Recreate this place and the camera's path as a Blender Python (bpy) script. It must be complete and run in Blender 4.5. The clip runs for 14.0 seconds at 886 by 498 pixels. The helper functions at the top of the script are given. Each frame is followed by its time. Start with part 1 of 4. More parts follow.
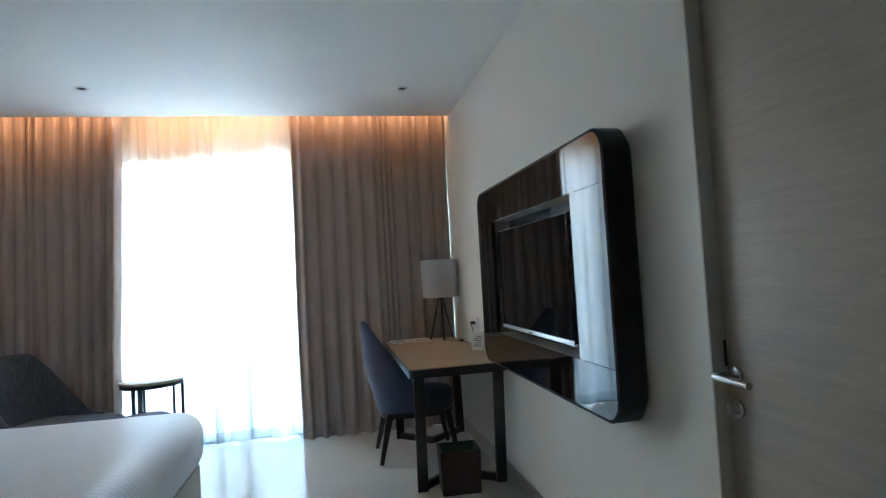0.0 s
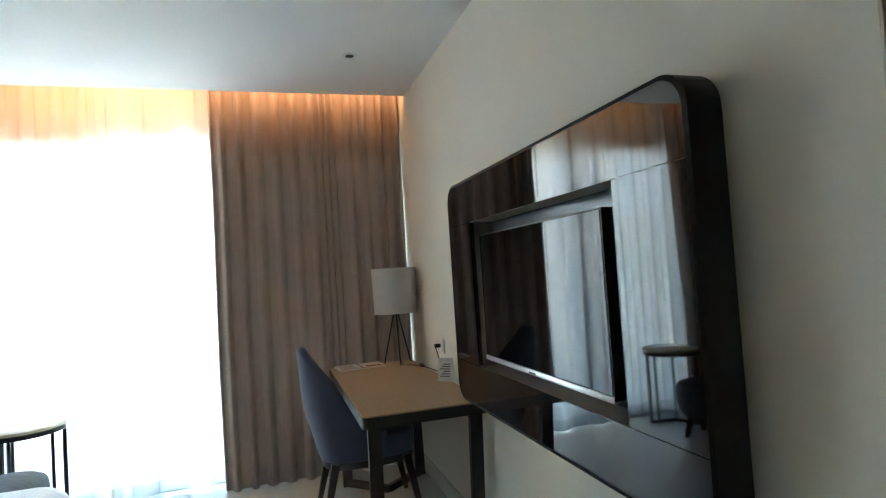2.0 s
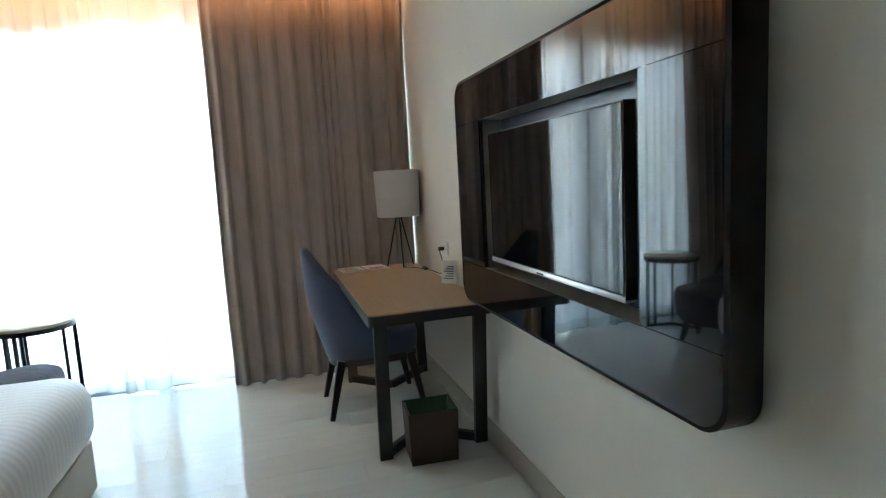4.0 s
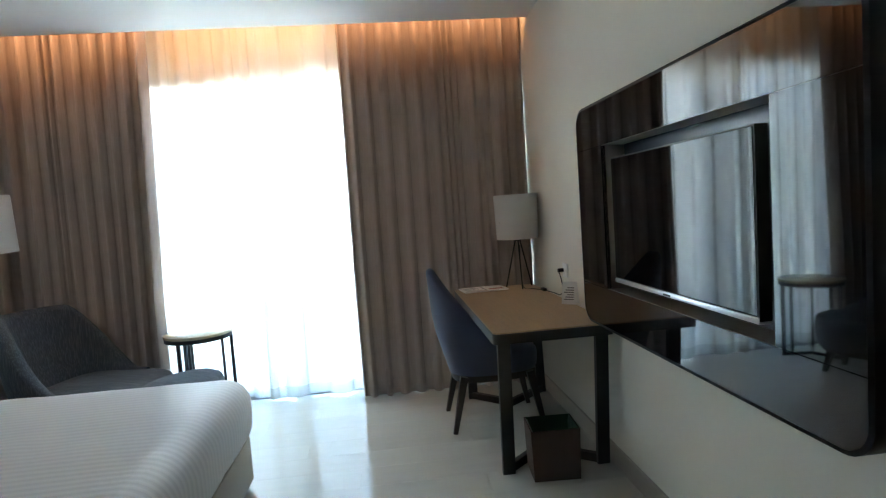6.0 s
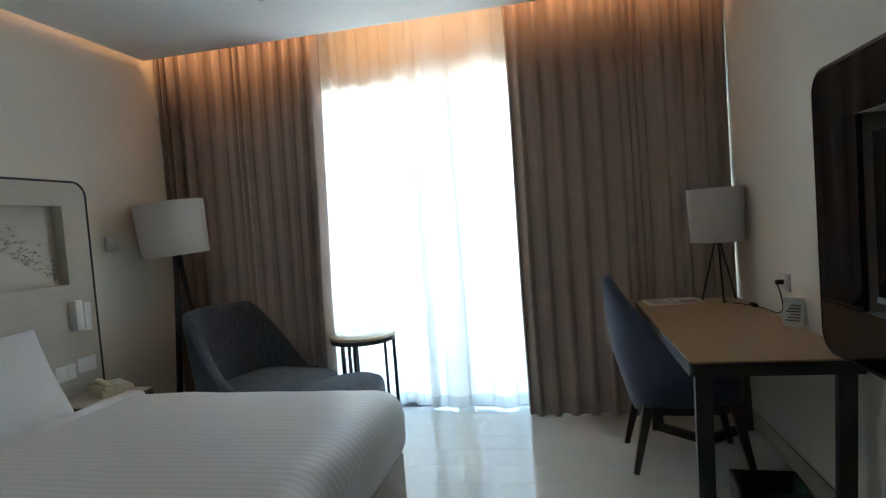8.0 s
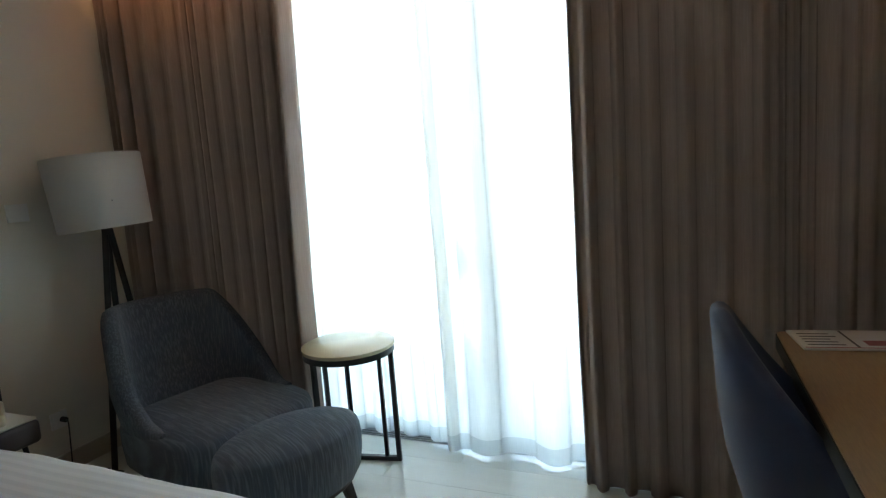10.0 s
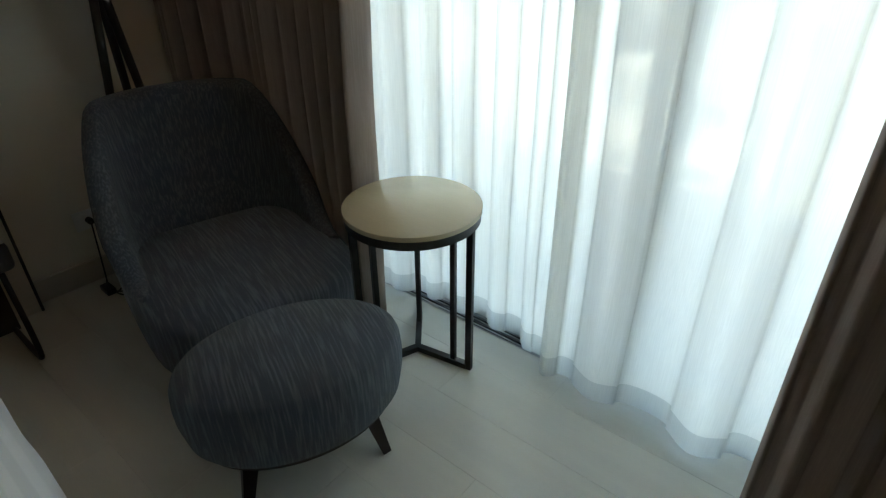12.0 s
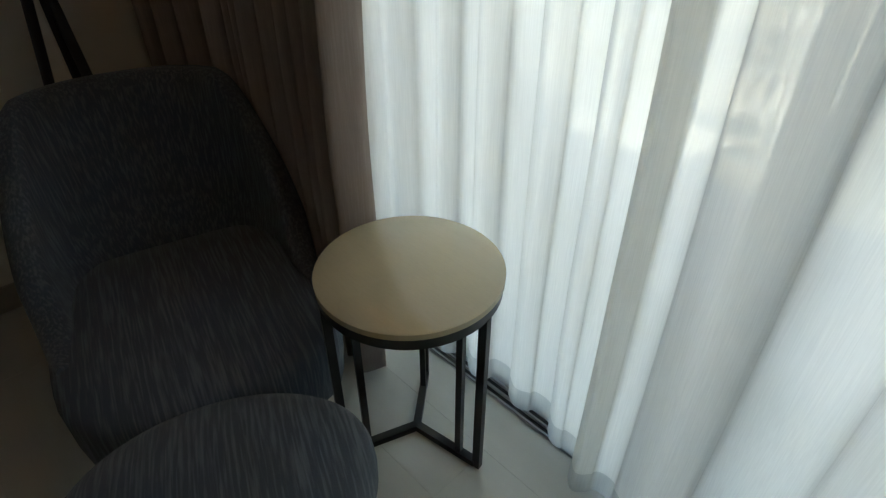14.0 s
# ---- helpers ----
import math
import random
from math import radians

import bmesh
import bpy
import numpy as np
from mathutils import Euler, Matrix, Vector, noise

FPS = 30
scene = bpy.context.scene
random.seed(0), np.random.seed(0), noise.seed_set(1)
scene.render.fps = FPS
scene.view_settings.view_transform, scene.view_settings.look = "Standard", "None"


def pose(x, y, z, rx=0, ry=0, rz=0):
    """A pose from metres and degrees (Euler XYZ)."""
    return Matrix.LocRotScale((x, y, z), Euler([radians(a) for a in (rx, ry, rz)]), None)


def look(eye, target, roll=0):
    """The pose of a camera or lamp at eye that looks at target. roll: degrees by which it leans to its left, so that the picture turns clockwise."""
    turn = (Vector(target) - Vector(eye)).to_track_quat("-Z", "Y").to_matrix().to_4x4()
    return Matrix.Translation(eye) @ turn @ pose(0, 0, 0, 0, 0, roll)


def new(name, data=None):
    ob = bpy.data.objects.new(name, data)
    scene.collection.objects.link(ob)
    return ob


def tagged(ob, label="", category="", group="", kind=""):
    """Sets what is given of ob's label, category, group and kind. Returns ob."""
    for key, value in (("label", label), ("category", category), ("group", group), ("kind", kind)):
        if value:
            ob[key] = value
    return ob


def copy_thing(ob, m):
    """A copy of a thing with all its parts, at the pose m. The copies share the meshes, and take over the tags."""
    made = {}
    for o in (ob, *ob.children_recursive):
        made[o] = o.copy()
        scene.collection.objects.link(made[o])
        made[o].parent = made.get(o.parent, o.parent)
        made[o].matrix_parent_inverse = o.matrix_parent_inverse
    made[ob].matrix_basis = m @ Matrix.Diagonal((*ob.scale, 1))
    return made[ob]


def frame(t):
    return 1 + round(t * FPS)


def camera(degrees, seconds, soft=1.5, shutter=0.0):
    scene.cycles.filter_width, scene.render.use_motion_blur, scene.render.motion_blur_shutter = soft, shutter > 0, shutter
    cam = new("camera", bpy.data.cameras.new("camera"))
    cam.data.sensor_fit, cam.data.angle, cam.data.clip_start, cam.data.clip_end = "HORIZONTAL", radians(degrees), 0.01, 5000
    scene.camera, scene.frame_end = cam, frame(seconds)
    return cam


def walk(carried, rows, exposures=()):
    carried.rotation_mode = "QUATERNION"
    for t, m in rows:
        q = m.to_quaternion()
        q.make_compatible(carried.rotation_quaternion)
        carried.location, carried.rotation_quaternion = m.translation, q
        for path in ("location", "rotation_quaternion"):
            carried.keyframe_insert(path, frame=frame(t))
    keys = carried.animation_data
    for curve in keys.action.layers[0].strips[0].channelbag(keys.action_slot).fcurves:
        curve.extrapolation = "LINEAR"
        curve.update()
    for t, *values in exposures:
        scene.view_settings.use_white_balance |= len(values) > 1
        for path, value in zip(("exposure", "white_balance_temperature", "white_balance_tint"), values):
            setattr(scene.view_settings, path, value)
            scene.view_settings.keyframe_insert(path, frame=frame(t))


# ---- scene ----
cam = camera(76.0, 14.0, soft=1.25)
PATH = [
    (0, (0.206, -0.125, 1.29), (0.59, 1.836, 1.375), -3.3),
    (0.5, (0.193, 0.106, 1.347), (0.573, 2.067, 1.436), -3.2),
    (1, (0.273, 0.378, 1.374), (0.763, 2.316, 1.456), -3.5),
    (1.5, (0.297, 0.543, 1.361), (0.873, 2.457, 1.439), -3.6),
    (2, (0.262, 0.639, 1.359), (0.844, 2.551, 1.437), -3.7),
    (2.5, (0.243, 0.703, 1.318), (0.819, 2.616, 1.207), -3.5),
    (2.7, (0.239, 0.743, 1.308), (0.813, 2.644, 1.06), -3.0),
    (4.8, (0.251, 0.647, 1.337), (0.80, 2.556, 1.105), -3.0),
    (5, (0.252, 0.634, 1.33), (0.795, 2.546, 1.114), -3.0),
    (5.5, (0.185, 0.608, 1.33), (0.638, 2.548, 1.149), -3.4),
    (6, (0.152, 0.576, 1.342), (0.346, 2.561, 1.199), -4.0),
    (6.5, (0.137, 0.538, 1.343), (0.104, 2.535, 1.233), -4.4),
    (7, (0.189, 0.565, 1.323), (-0.018, 2.552, 1.229), -4.7),
    (7.5, (0.208, 0.754, 1.301), (-0.099, 2.728, 1.207), -4.9),
    (8, (0.175, 0.954, 1.323), (-0.231, 2.91, 1.231), -4.4),
    (8.2, (0.169, 1.041, 1.354), (-0.26, 2.99, 1.237), -4.4),
    (10.3, (0.318, 2.557, 1.393), (-0.541, 4.33, 1.049), -3.3),
    (10.5, (0.286, 2.664, 1.431), (-0.626, 4.389, 0.993), -2.6),
    (11, (0.186, 2.955, 1.404), (-0.847, 4.535, 0.744), -1.7),
    (11.5, (-0.002, 3.209, 1.397), (-1.04, 4.667, 0.504), -0.3),
    (12, (-0.079, 3.459, 1.392), (-1.188, 4.784, 0.384), -0.6),
    (12.5, (-0.096, 3.766, 1.395), (-1.311, 4.989, 0.382), -1.7),
    (13, (-0.288, 3.899, 1.367), (-1.474, 5.103, 0.297), -0.6),
    (13.5, (-0.488, 3.988, 1.367), (-1.637, 5.155, 0.219), -0.1),
    (14, (-0.396, 3.98, 1.418), (-1.561, 5.107, 0.246), -0.1),
]
EXPOSURE = [
    (0.0, 5.6, 5600, 9), (1.0, 5.6, 5950, 9), (2.0, 5.84, 6250, 8), (4.8, 5.85, 6050, 8), (5.5, 5.62, 6050, 8), (6.5, 5.42, 6100, 8), (7.5, 5.0, 6150, 9), (8.2, 4.95, 6200, 9),
    (10.3, 4.6, 6500, 8), (11.0, 4.45, 6550, 8), (11.5, 4.1, 6700, 7), (12.0, 3.78, 6950, 7), (13.0, 3.34, 7150, 10), (14.0, 3.32, 7300, 12),
]
walk(cam, [(t, look(eye, target, roll)) for t, eye, target, roll in PATH], EXPOSURE)

# ---- light ----
SUN_HEIGHT = 55
world = bpy.data.worlds.new("sky")
scene.world = world
world.use_nodes = True
sky = world.node_tree.nodes.new("ShaderNodeTexSky")
sky.sky_type, sky.sun_disc = "NISHITA", False
sky.sun_elevation, sky.sun_rotation = radians(SUN_HEIGHT), math.pi
sky.dust_density = 3.0
world.node_tree.links.new(sky.outputs[0], world.node_tree.nodes["Background"].inputs[0])
world.node_tree.nodes["Background"].inputs[1].default_value = 0.15

sun_data = bpy.data.lights.new("sun", "SUN")
sun_data.energy, sun_data.angle, sun_data.color = 4.0, radians(0.5), (1.0, 0.95, 0.87)
sun = new("sun", sun_data)
sun.matrix_world = look((0, -math.cos(radians(SUN_HEIGHT)), math.sin(radians(SUN_HEIGHT))), (0, 0, 0))


def cove_light(name, x, y, z, length, turn, watts):
    """A warm strip of light hidden behind the ceiling's edge."""
    data = bpy.data.lights.new(name, "AREA")
    data.shape, data.size, data.size_y = "RECTANGLE", length, 0.03
    data.energy, data.color = watts, (1.0, 0.51, 0.23)
    lamp = new(name, data)
    lamp.matrix_world = pose(x, y, z, 0, 0, turn) @ pose(0, 0, 0, 105, 0, 0)
    return lamp


cove_light("cove_light_window", -0.7, 4.475, 2.72, 3.7, 0, 0.47)
cove_light("cove_light_bed", -2.572, 2.9, 2.725, 3.3, 90, 0.06)


# ---- materials ----
def material(name, base, rough=0.5, metal=0.0, vary=0.0, scale=4.0, grain=0.0, grain_scale=60.0, bump=0.0, bump_scale=80.0, stretch=(1, 1, 1), ior=1.5, sheen=0.0, coat=0.0):
    """A surface with broad stains, fine grain and fine relief, in metres of the object."""
    m = bpy.data.materials.new(name)
    m.use_nodes = True
    n, l = m.node_tree.nodes, m.node_tree.links
    b = n["Principled BSDF"]
    b.inputs["Roughness"].default_value, b.inputs["Metallic"].default_value, b.inputs["IOR"].default_value = rough, metal, ior
    b.inputs["Sheen Weight"].default_value, b.inputs["Coat Weight"].default_value = sheen, coat
    where, place = n.new("ShaderNodeTexCoord"), n.new("ShaderNodeMapping")
    place.inputs["Scale"].default_value = stretch
    l.new(where.outputs["Object"], place.inputs[0])
    broad, fine = n.new("ShaderNodeTexNoise"), n.new("ShaderNodeTexNoise")
    broad.inputs["Scale"].default_value, fine.inputs["Scale"].default_value = scale, grain_scale
    broad.inputs["Detail"].default_value, fine.inputs["Detail"].default_value = 4, 6
    l.new(place.outputs[0], broad.inputs["Vector"])
    l.new(place.outputs[0], fine.inputs["Vector"])
    tone = n.new("ShaderNodeMath")
    tone.operation = "MULTIPLY_ADD"
    l.new(broad.outputs[0], tone.inputs[0])
    tone.inputs[1].default_value, tone.inputs[2].default_value = 2 * vary, 1 - vary
    tone2 = n.new("ShaderNodeMath")
    tone2.operation = "MULTIPLY_ADD"
    l.new(fine.outputs[0], tone2.inputs[0])
    tone2.inputs[1].default_value, tone2.inputs[2].default_value = 2 * grain, 1 - grain
    both = n.new("ShaderNodeMath")
    both.operation = "MULTIPLY"
    l.new(tone.outputs[0], both.inputs[0])
    l.new(tone2.outputs[0], both.inputs[1])
    mix = n.new("ShaderNodeVectorMath")
    mix.operation = "SCALE"
    mix.inputs[0].default_value = base
    l.new(both.outputs[0], mix.inputs["Scale"])
    l.new(mix.outputs[0], b.inputs["Base Color"])
    if bump:
        rel, tex = n.new("ShaderNodeBump"), n.new("ShaderNodeTexNoise")
        tex.inputs["Scale"].default_value, tex.inputs["Detail"].default_value = bump_scale, 3
        l.new(place.outputs[0], tex.inputs["Vector"])
        rel.inputs["Strength"].default_value, rel.inputs["Distance"].default_value = bump, 0.003
        l.new(tex.outputs[0], rel.inputs["Height"])
        l.new(rel.outputs[0], b.inputs["Normal"])
    return m


def shade_of(m):
    return m.node_tree.nodes["Principled BSDF"]


def add_stripes(m, axis, period, depth, tint=0.0):
    """Woven stripes: a relief and a slight change of gloss along one axis."""
    n, l = m.node_tree.nodes, m.node_tree.links
    b = n["Principled BSDF"]
    where, wave = n.new("ShaderNodeTexCoord"), n.new("ShaderNodeTexWave")
    wave.bands_direction, wave.wave_profile = axis, "SIN"
    wave.inputs["Scale"].default_value = 0.31416 / period
    wave.inputs["Distortion"].default_value = 0.0
    l.new(where.outputs["Object"], wave.inputs["Vector"])
    ramp = n.new("ShaderNodeMapRange")
    ramp.inputs[1].default_value, ramp.inputs[2].default_value = 0.4, 0.6
    ramp.inputs[3].default_value, ramp.inputs[4].default_value = 0.35, 0.75
    l.new(wave.outputs[1], ramp.inputs[0])
    l.new(ramp.outputs[0], b.inputs["Roughness"])
    rel = n.new("ShaderNodeBump")
    rel.inputs["Strength"].default_value, rel.inputs["Distance"].default_value = depth, 0.002
    l.new(wave.outputs[1], rel.inputs["Height"])
    old = b.inputs["Normal"].links
    if old:
        l.new(old[0].from_socket, rel.inputs["Normal"])
    l.new(rel.outputs[0], b.inputs["Normal"])
    if tint:
        src = b.inputs["Base Color"].links[0].from_socket
        mul, rng = n.new("ShaderNodeVectorMath"), n.new("ShaderNodeMapRange")
        mul.operation = "SCALE"
        rng.inputs[1].default_value, rng.inputs[2].default_value = 0.35, 0.65
        rng.inputs[3].default_value, rng.inputs[4].default_value = 1 - tint, 1.0
        l.new(wave.outputs[1], rng.inputs[0])
        l.new(src, mul.inputs[0])
        l.new(rng.outputs[0], mul.inputs["Scale"])
        l.new(mul.outputs[0], b.inputs["Base Color"])


def streaked_cloth(name, base, light, stretch, amount=0.5):
    """A woven cloth with long irregular pale threads and a fine weave."""
    m = material(name, base, rough=0.85, vary=0.12, scale=5, grain=0.25, grain_scale=500, bump=0.5, bump_scale=700, sheen=0.1)
    n, l = m.node_tree.nodes, m.node_tree.links
    b = n["Principled BSDF"]
    src = b.inputs["Base Color"].links[0].from_socket
    where, place, thread = n.new("ShaderNodeTexCoord"), n.new("ShaderNodeMapping"), n.new("ShaderNodeTexNoise")
    place.inputs["Scale"].default_value = stretch
    thread.inputs["Scale"].default_value, thread.inputs["Detail"].default_value = 1.0, 3
    l.new(where.outputs["Object"], place.inputs[0])
    l.new(place.outputs[0], thread.inputs["Vector"])
    ramp, mix = n.new("ShaderNodeMapRange"), n.new("ShaderNodeMix")
    ramp.inputs[1].default_value, ramp.inputs[2].default_value, ramp.inputs[4].default_value = 0.46, 0.66, amount
    l.new(thread.outputs[0], ramp.inputs[0])
    mix.data_type = "RGBA"
    l.new(ramp.outputs[0], mix.inputs[0])
    l.new(src, mix.inputs[6])
    mix.inputs[7].default_value = (*light, 1)
    l.new(mix.outputs[2], b.inputs["Base Color"])
    return m


def sheer_cloth(name, clear, through_light=(0.91, 0.89, 0.84)):
    m = bpy.data.materials.new(name)
    m.use_nodes = True
    n, l = m.node_tree.nodes, m.node_tree.links
    n.remove(n["Principled BSDF"])
    thin, thick, veil, see, out = n.new("ShaderNodeBsdfTranslucent"), n.new("ShaderNodeBsdfDiffuse"), n.new("ShaderNodeMixShader"), n.new("ShaderNodeBsdfTransparent"), n.new("ShaderNodeMixShader")
    thin.inputs[0].default_value = (*through_light, 1)
    thick.inputs[0].default_value = (0.82, 0.82, 0.79, 1)
    veil.inputs[0].default_value = 0.4
    l.new(thin.outputs[0], veil.inputs[1])
    l.new(thick.outputs[0], veil.inputs[2])
    where, place, weave = n.new("ShaderNodeTexCoord"), n.new("ShaderNodeMapping"), n.new("ShaderNodeTexNoise")
    place.inputs["Scale"].default_value = (420, 420, 9)
    weave.inputs["Scale"].default_value = 1.0
    l.new(where.outputs["Object"], place.inputs[0])
    l.new(place.outputs[0], weave.inputs["Vector"])
    rng = n.new("ShaderNodeMapRange")
    rng.inputs[1].default_value, rng.inputs[2].default_value = 0.3, 0.7
    rng.inputs[3].default_value, rng.inputs[4].default_value = clear + 0.035, clear - 0.035
    l.new(weave.outputs[0], rng.inputs[0])
    l.new(rng.outputs[0], out.inputs[0])
    l.new(veil.outputs[0], out.inputs[1])
    l.new(see.outputs[0], out.inputs[2])
    l.new(out.outputs[0], n["Material Output"].inputs[0])
    return m


def lampshade_cloth(name):
    m = material(name, (0.78, 0.76, 0.73), rough=0.9, vary=0.03, grain=0.06, grain_scale=300, bump=0.3, bump_scale=500)
    n, l = m.node_tree.nodes, m.node_tree.links
    thin, mix = n.new("ShaderNodeBsdfTranslucent"), n.new("ShaderNodeMixShader")
    thin.inputs[0].default_value = (0.7, 0.67, 0.63, 1)
    mix.inputs[0].default_value = 0.35
    l.new(n["Principled BSDF"].outputs[0], mix.inputs[1])
    l.new(thin.outputs[0], mix.inputs[2])
    l.new(mix.outputs[0], n["Material Output"].inputs[0])
    return m


def tile_stone(name):
    """Polished cream porcelain with faint long veins; each tile takes its own tone."""
    m = material(name, (0.68, 0.665, 0.60), rough=0.13, ior=1.6, vary=0.07, scale=3, grain=0.03, grain_scale=40, stretch=(0.6, 6, 1), bump=0.03, bump_scale=8)
    n, l = m.node_tree.nodes, m.node_tree.links
    b = n["Principled BSDF"]
    src = b.inputs["Base Color"].links[0].from_socket
    info, rng, mul = n.new("ShaderNodeObjectInfo"), n.new("ShaderNodeMapRange"), n.new("ShaderNodeVectorMath")
    rng.inputs[3].default_value, rng.inputs[4].default_value = 0.985, 1.012
    l.new(info.outputs["Random"], rng.inputs[0])
    mul.operation = "SCALE"
    l.new(src, mul.inputs[0])
    l.new(rng.outputs[0], mul.inputs["Scale"])
    l.new(mul.outputs[0], b.inputs["Base Color"])
    return m


WALL = material("wall_paint", (0.84, 0.795, 0.69), rough=0.6, vary=0.03, scale=2, grain=0.01, bump=0.08, bump_scale=180)
CEIL = material("ceiling_paint", (0.88, 0.87, 0.85), rough=0.7, vary=0.02, scale=1.5, bump=0.04, bump_scale=150)
STONE = material("skirting_stone", (0.50, 0.45, 0.37), rough=0.35, vary=0.12, scale=5, grain=0.06, stretch=(1, 0.25, 1))
GROUT = material("grout", (0.63, 0.615, 0.55), rough=0.8, vary=0.1, scale=8)
TILE = tile_stone("floor_porcelain")
DRAPE = streaked_cloth("taupe_drape_cloth", (0.41, 0.325, 0.28), (0.52, 0.43, 0.375), (240, 240, 8), 0.5)
d_n, d_l = DRAPE.node_tree.nodes, DRAPE.node_tree.links
d_thin, d_mix = d_n.new("ShaderNodeBsdfTranslucent"), d_n.new("ShaderNodeMixShader")
d_thin.inputs[0].default_value = (0.56, 0.45, 0.38, 1)
d_mix.inputs[0].default_value = 0.21
d_l.new(shade_of(DRAPE).outputs[0], d_mix.inputs[1])
d_l.new(d_thin.outputs[0], d_mix.inputs[2])
d_l.new(d_mix.outputs[0], d_n["Material Output"].inputs[0])
SHEER = sheer_cloth("white_sheer_cloth", 0.055)
HEM = sheer_cloth("sheer_hem_cloth", 0.07, (0.62, 0.62, 0.59))
OAK = material("desk_oak", (0.43, 0.28, 0.15), rough=0.42, vary=0.14, scale=6, grain=0.22, grain_scale=30, stretch=(8, 0.7, 8), bump=0.1, bump_scale=60)
DOOR_WOOD = material("pale_door_wood", (0.46, 0.39, 0.30), rough=0.5, vary=0.16, scale=5, grain=0.16, grain_scale=22, stretch=(4, 0.5, 9), bump=0.08, bump_scale=50)
PALE_WOOD = material("pale_headboard_wood", (0.58, 0.53, 0.44), rough=0.5, vary=0.08, scale=5, grain=0.08, grain_scale=25, stretch=(4, 0.5, 9), bump=0.05, bump_scale=50)
FRAME = material("dark_frame_steel", (0.022, 0.020, 0.020), rough=0.45, vary=0.2, scale=8, grain=0.1, bump=0.05, bump_scale=200)
LACQUER = material("black_gloss_panel", (0.012, 0.010, 0.010), rough=0.03, vary=0.2, scale=3, ior=1.54)
EDGE_BLACK = material("black_satin_edge", (0.008, 0.008, 0.009), rough=0.4, vary=0.2, scale=6, ior=1.35)
GREY_BACK = material("dark_satin_lining", (0.05, 0.055, 0.065), rough=0.22, vary=0.08, scale=4)
TAUPE_EDGE = material("taupe_niche_lining", (0.28, 0.24, 0.20), rough=0.45, vary=0.1, scale=5)
SCREEN = material("television_glass", (0.006, 0.006, 0.008), rough=0.03, vary=0.1, scale=2, ior=1.42)
SILVER = material("brushed_silver", (0.62, 0.62, 0.63), rough=0.28, metal=1.0, vary=0.08, scale=10, grain=0.05)
CHROME = material("satin_chrome", (0.55, 0.54, 0.53), rough=0.22, metal=1.0, vary=0.1, scale=20)
BLUE = material("slate_blue_upholstery", (0.058, 0.076, 0.138), rough=0.7, vary=0.1, scale=4, grain=0.12, grain_scale=500, bump=0.25, bump_scale=600, sheen=0.25)
SLATE = streaked_cloth("streaked_slate_cloth", (0.060, 0.075, 0.094), (0.20, 0.23, 0.265), (150, 150, 9), 0.42)
SLATE_TOP = streaked_cloth("streaked_slate_cloth_top", (0.060, 0.075, 0.094), (0.20, 0.23, 0.265), (9, 150, 9), 0.45)
DARK_WOOD = material("dark_stained_wood", (0.030, 0.022, 0.018), rough=0.4, vary=0.2, scale=8, grain=0.2, stretch=(6, 6, 1))
LINEN = material("white_striped_linen", (0.85, 0.84, 0.83), rough=0.6, vary=0.03, scale=3, bump=0.15, bump_scale=14, sheen=0.1)
add_stripes(LINEN, "Y", 0.036, 0.35, 0.10)
PLAIN_LINEN = material("white_plain_linen", (0.85, 0.84, 0.83), rough=0.75, vary=0.03, scale=3, bump=0.2, bump_scale=16)
BASE_CLOTH = material("cream_bed_base", (0.55, 0.50, 0.42), rough=0.7, vary=0.06, scale=4, grain=0.1, grain_scale=200, bump=0.15, bump_scale=200)
SHADE = lampshade_cloth("white_linen_shade")
WHITE_PLASTIC = material("white_plastic", (0.86, 0.85, 0.82), rough=0.35, vary=0.03, scale=10)
CREAM_PLASTIC = material("cream_plastic", (0.62, 0.55, 0.38), rough=0.4, vary=0.05, scale=14)
BLACK_PLASTIC = material("black_plastic", (0.015, 0.015, 0.015), rough=0.45, vary=0.15, scale=20)
BEIGE_TOP = material("beige_laminate_top", (0.58, 0.49, 0.32), rough=0.07, ior=1.6, vary=0.05, scale=3, grain=0.05, grain_scale=30, stretch=(1, 7, 1))
BROWN_LEATHER = material("brown_leather", (0.050, 0.026, 0.020), rough=0.5, vary=0.2, scale=9, grain=0.1, grain_scale=150, bump=0.3, bump_scale=260)
GREEN_BAG = material("green_bin_liner", (0.014, 0.055, 0.022), rough=0.3, vary=0.3, scale=14, bump=0.8, bump_scale=25)
PAPER = material("printed_paper", (0.78, 0.76, 0.72), rough=0.7, vary=0.05, scale=12)
INK = material("grey_ink", (0.16, 0.14, 0.13), rough=0.7, vary=0.1, scale=30)
PINK_INK = material("faded_red_ink", (0.42, 0.16, 0.15), rough=0.7, vary=0.1, scale=30)
ALU = material("window_frame_paint", (0.42, 0.43, 0.43), rough=0.4, vary=0.05, scale=5)
MOSAIC = material("silver_leaf_relief", (0.42, 0.38, 0.30), rough=0.45, metal=0.3, vary=0.25, scale=25, grain=0.3, grain_scale=90, bump=0.9, bump_scale=70)
CONCRETE = material("pale_concrete", (0.42, 0.41, 0.39), rough=0.8, vary=0.12, scale=2, grain=0.08, grain_scale=30, bump=0.15, bump_scale=60)
FACADE = material("pale_facade", (0.42, 0.405, 0.38), rough=0.75, vary=0.08, scale=0.15, grain=0.05, grain_scale=2)
FAR_GLASS = material("dark_window_band", (0.26, 0.29, 0.32), rough=0.15, vary=0.2, scale=0.4)
TOWN = material("town_ground", (0.22, 0.22, 0.20), rough=0.9, vary=0.35, scale=0.06, grain=0.3, grain_scale=0.6)
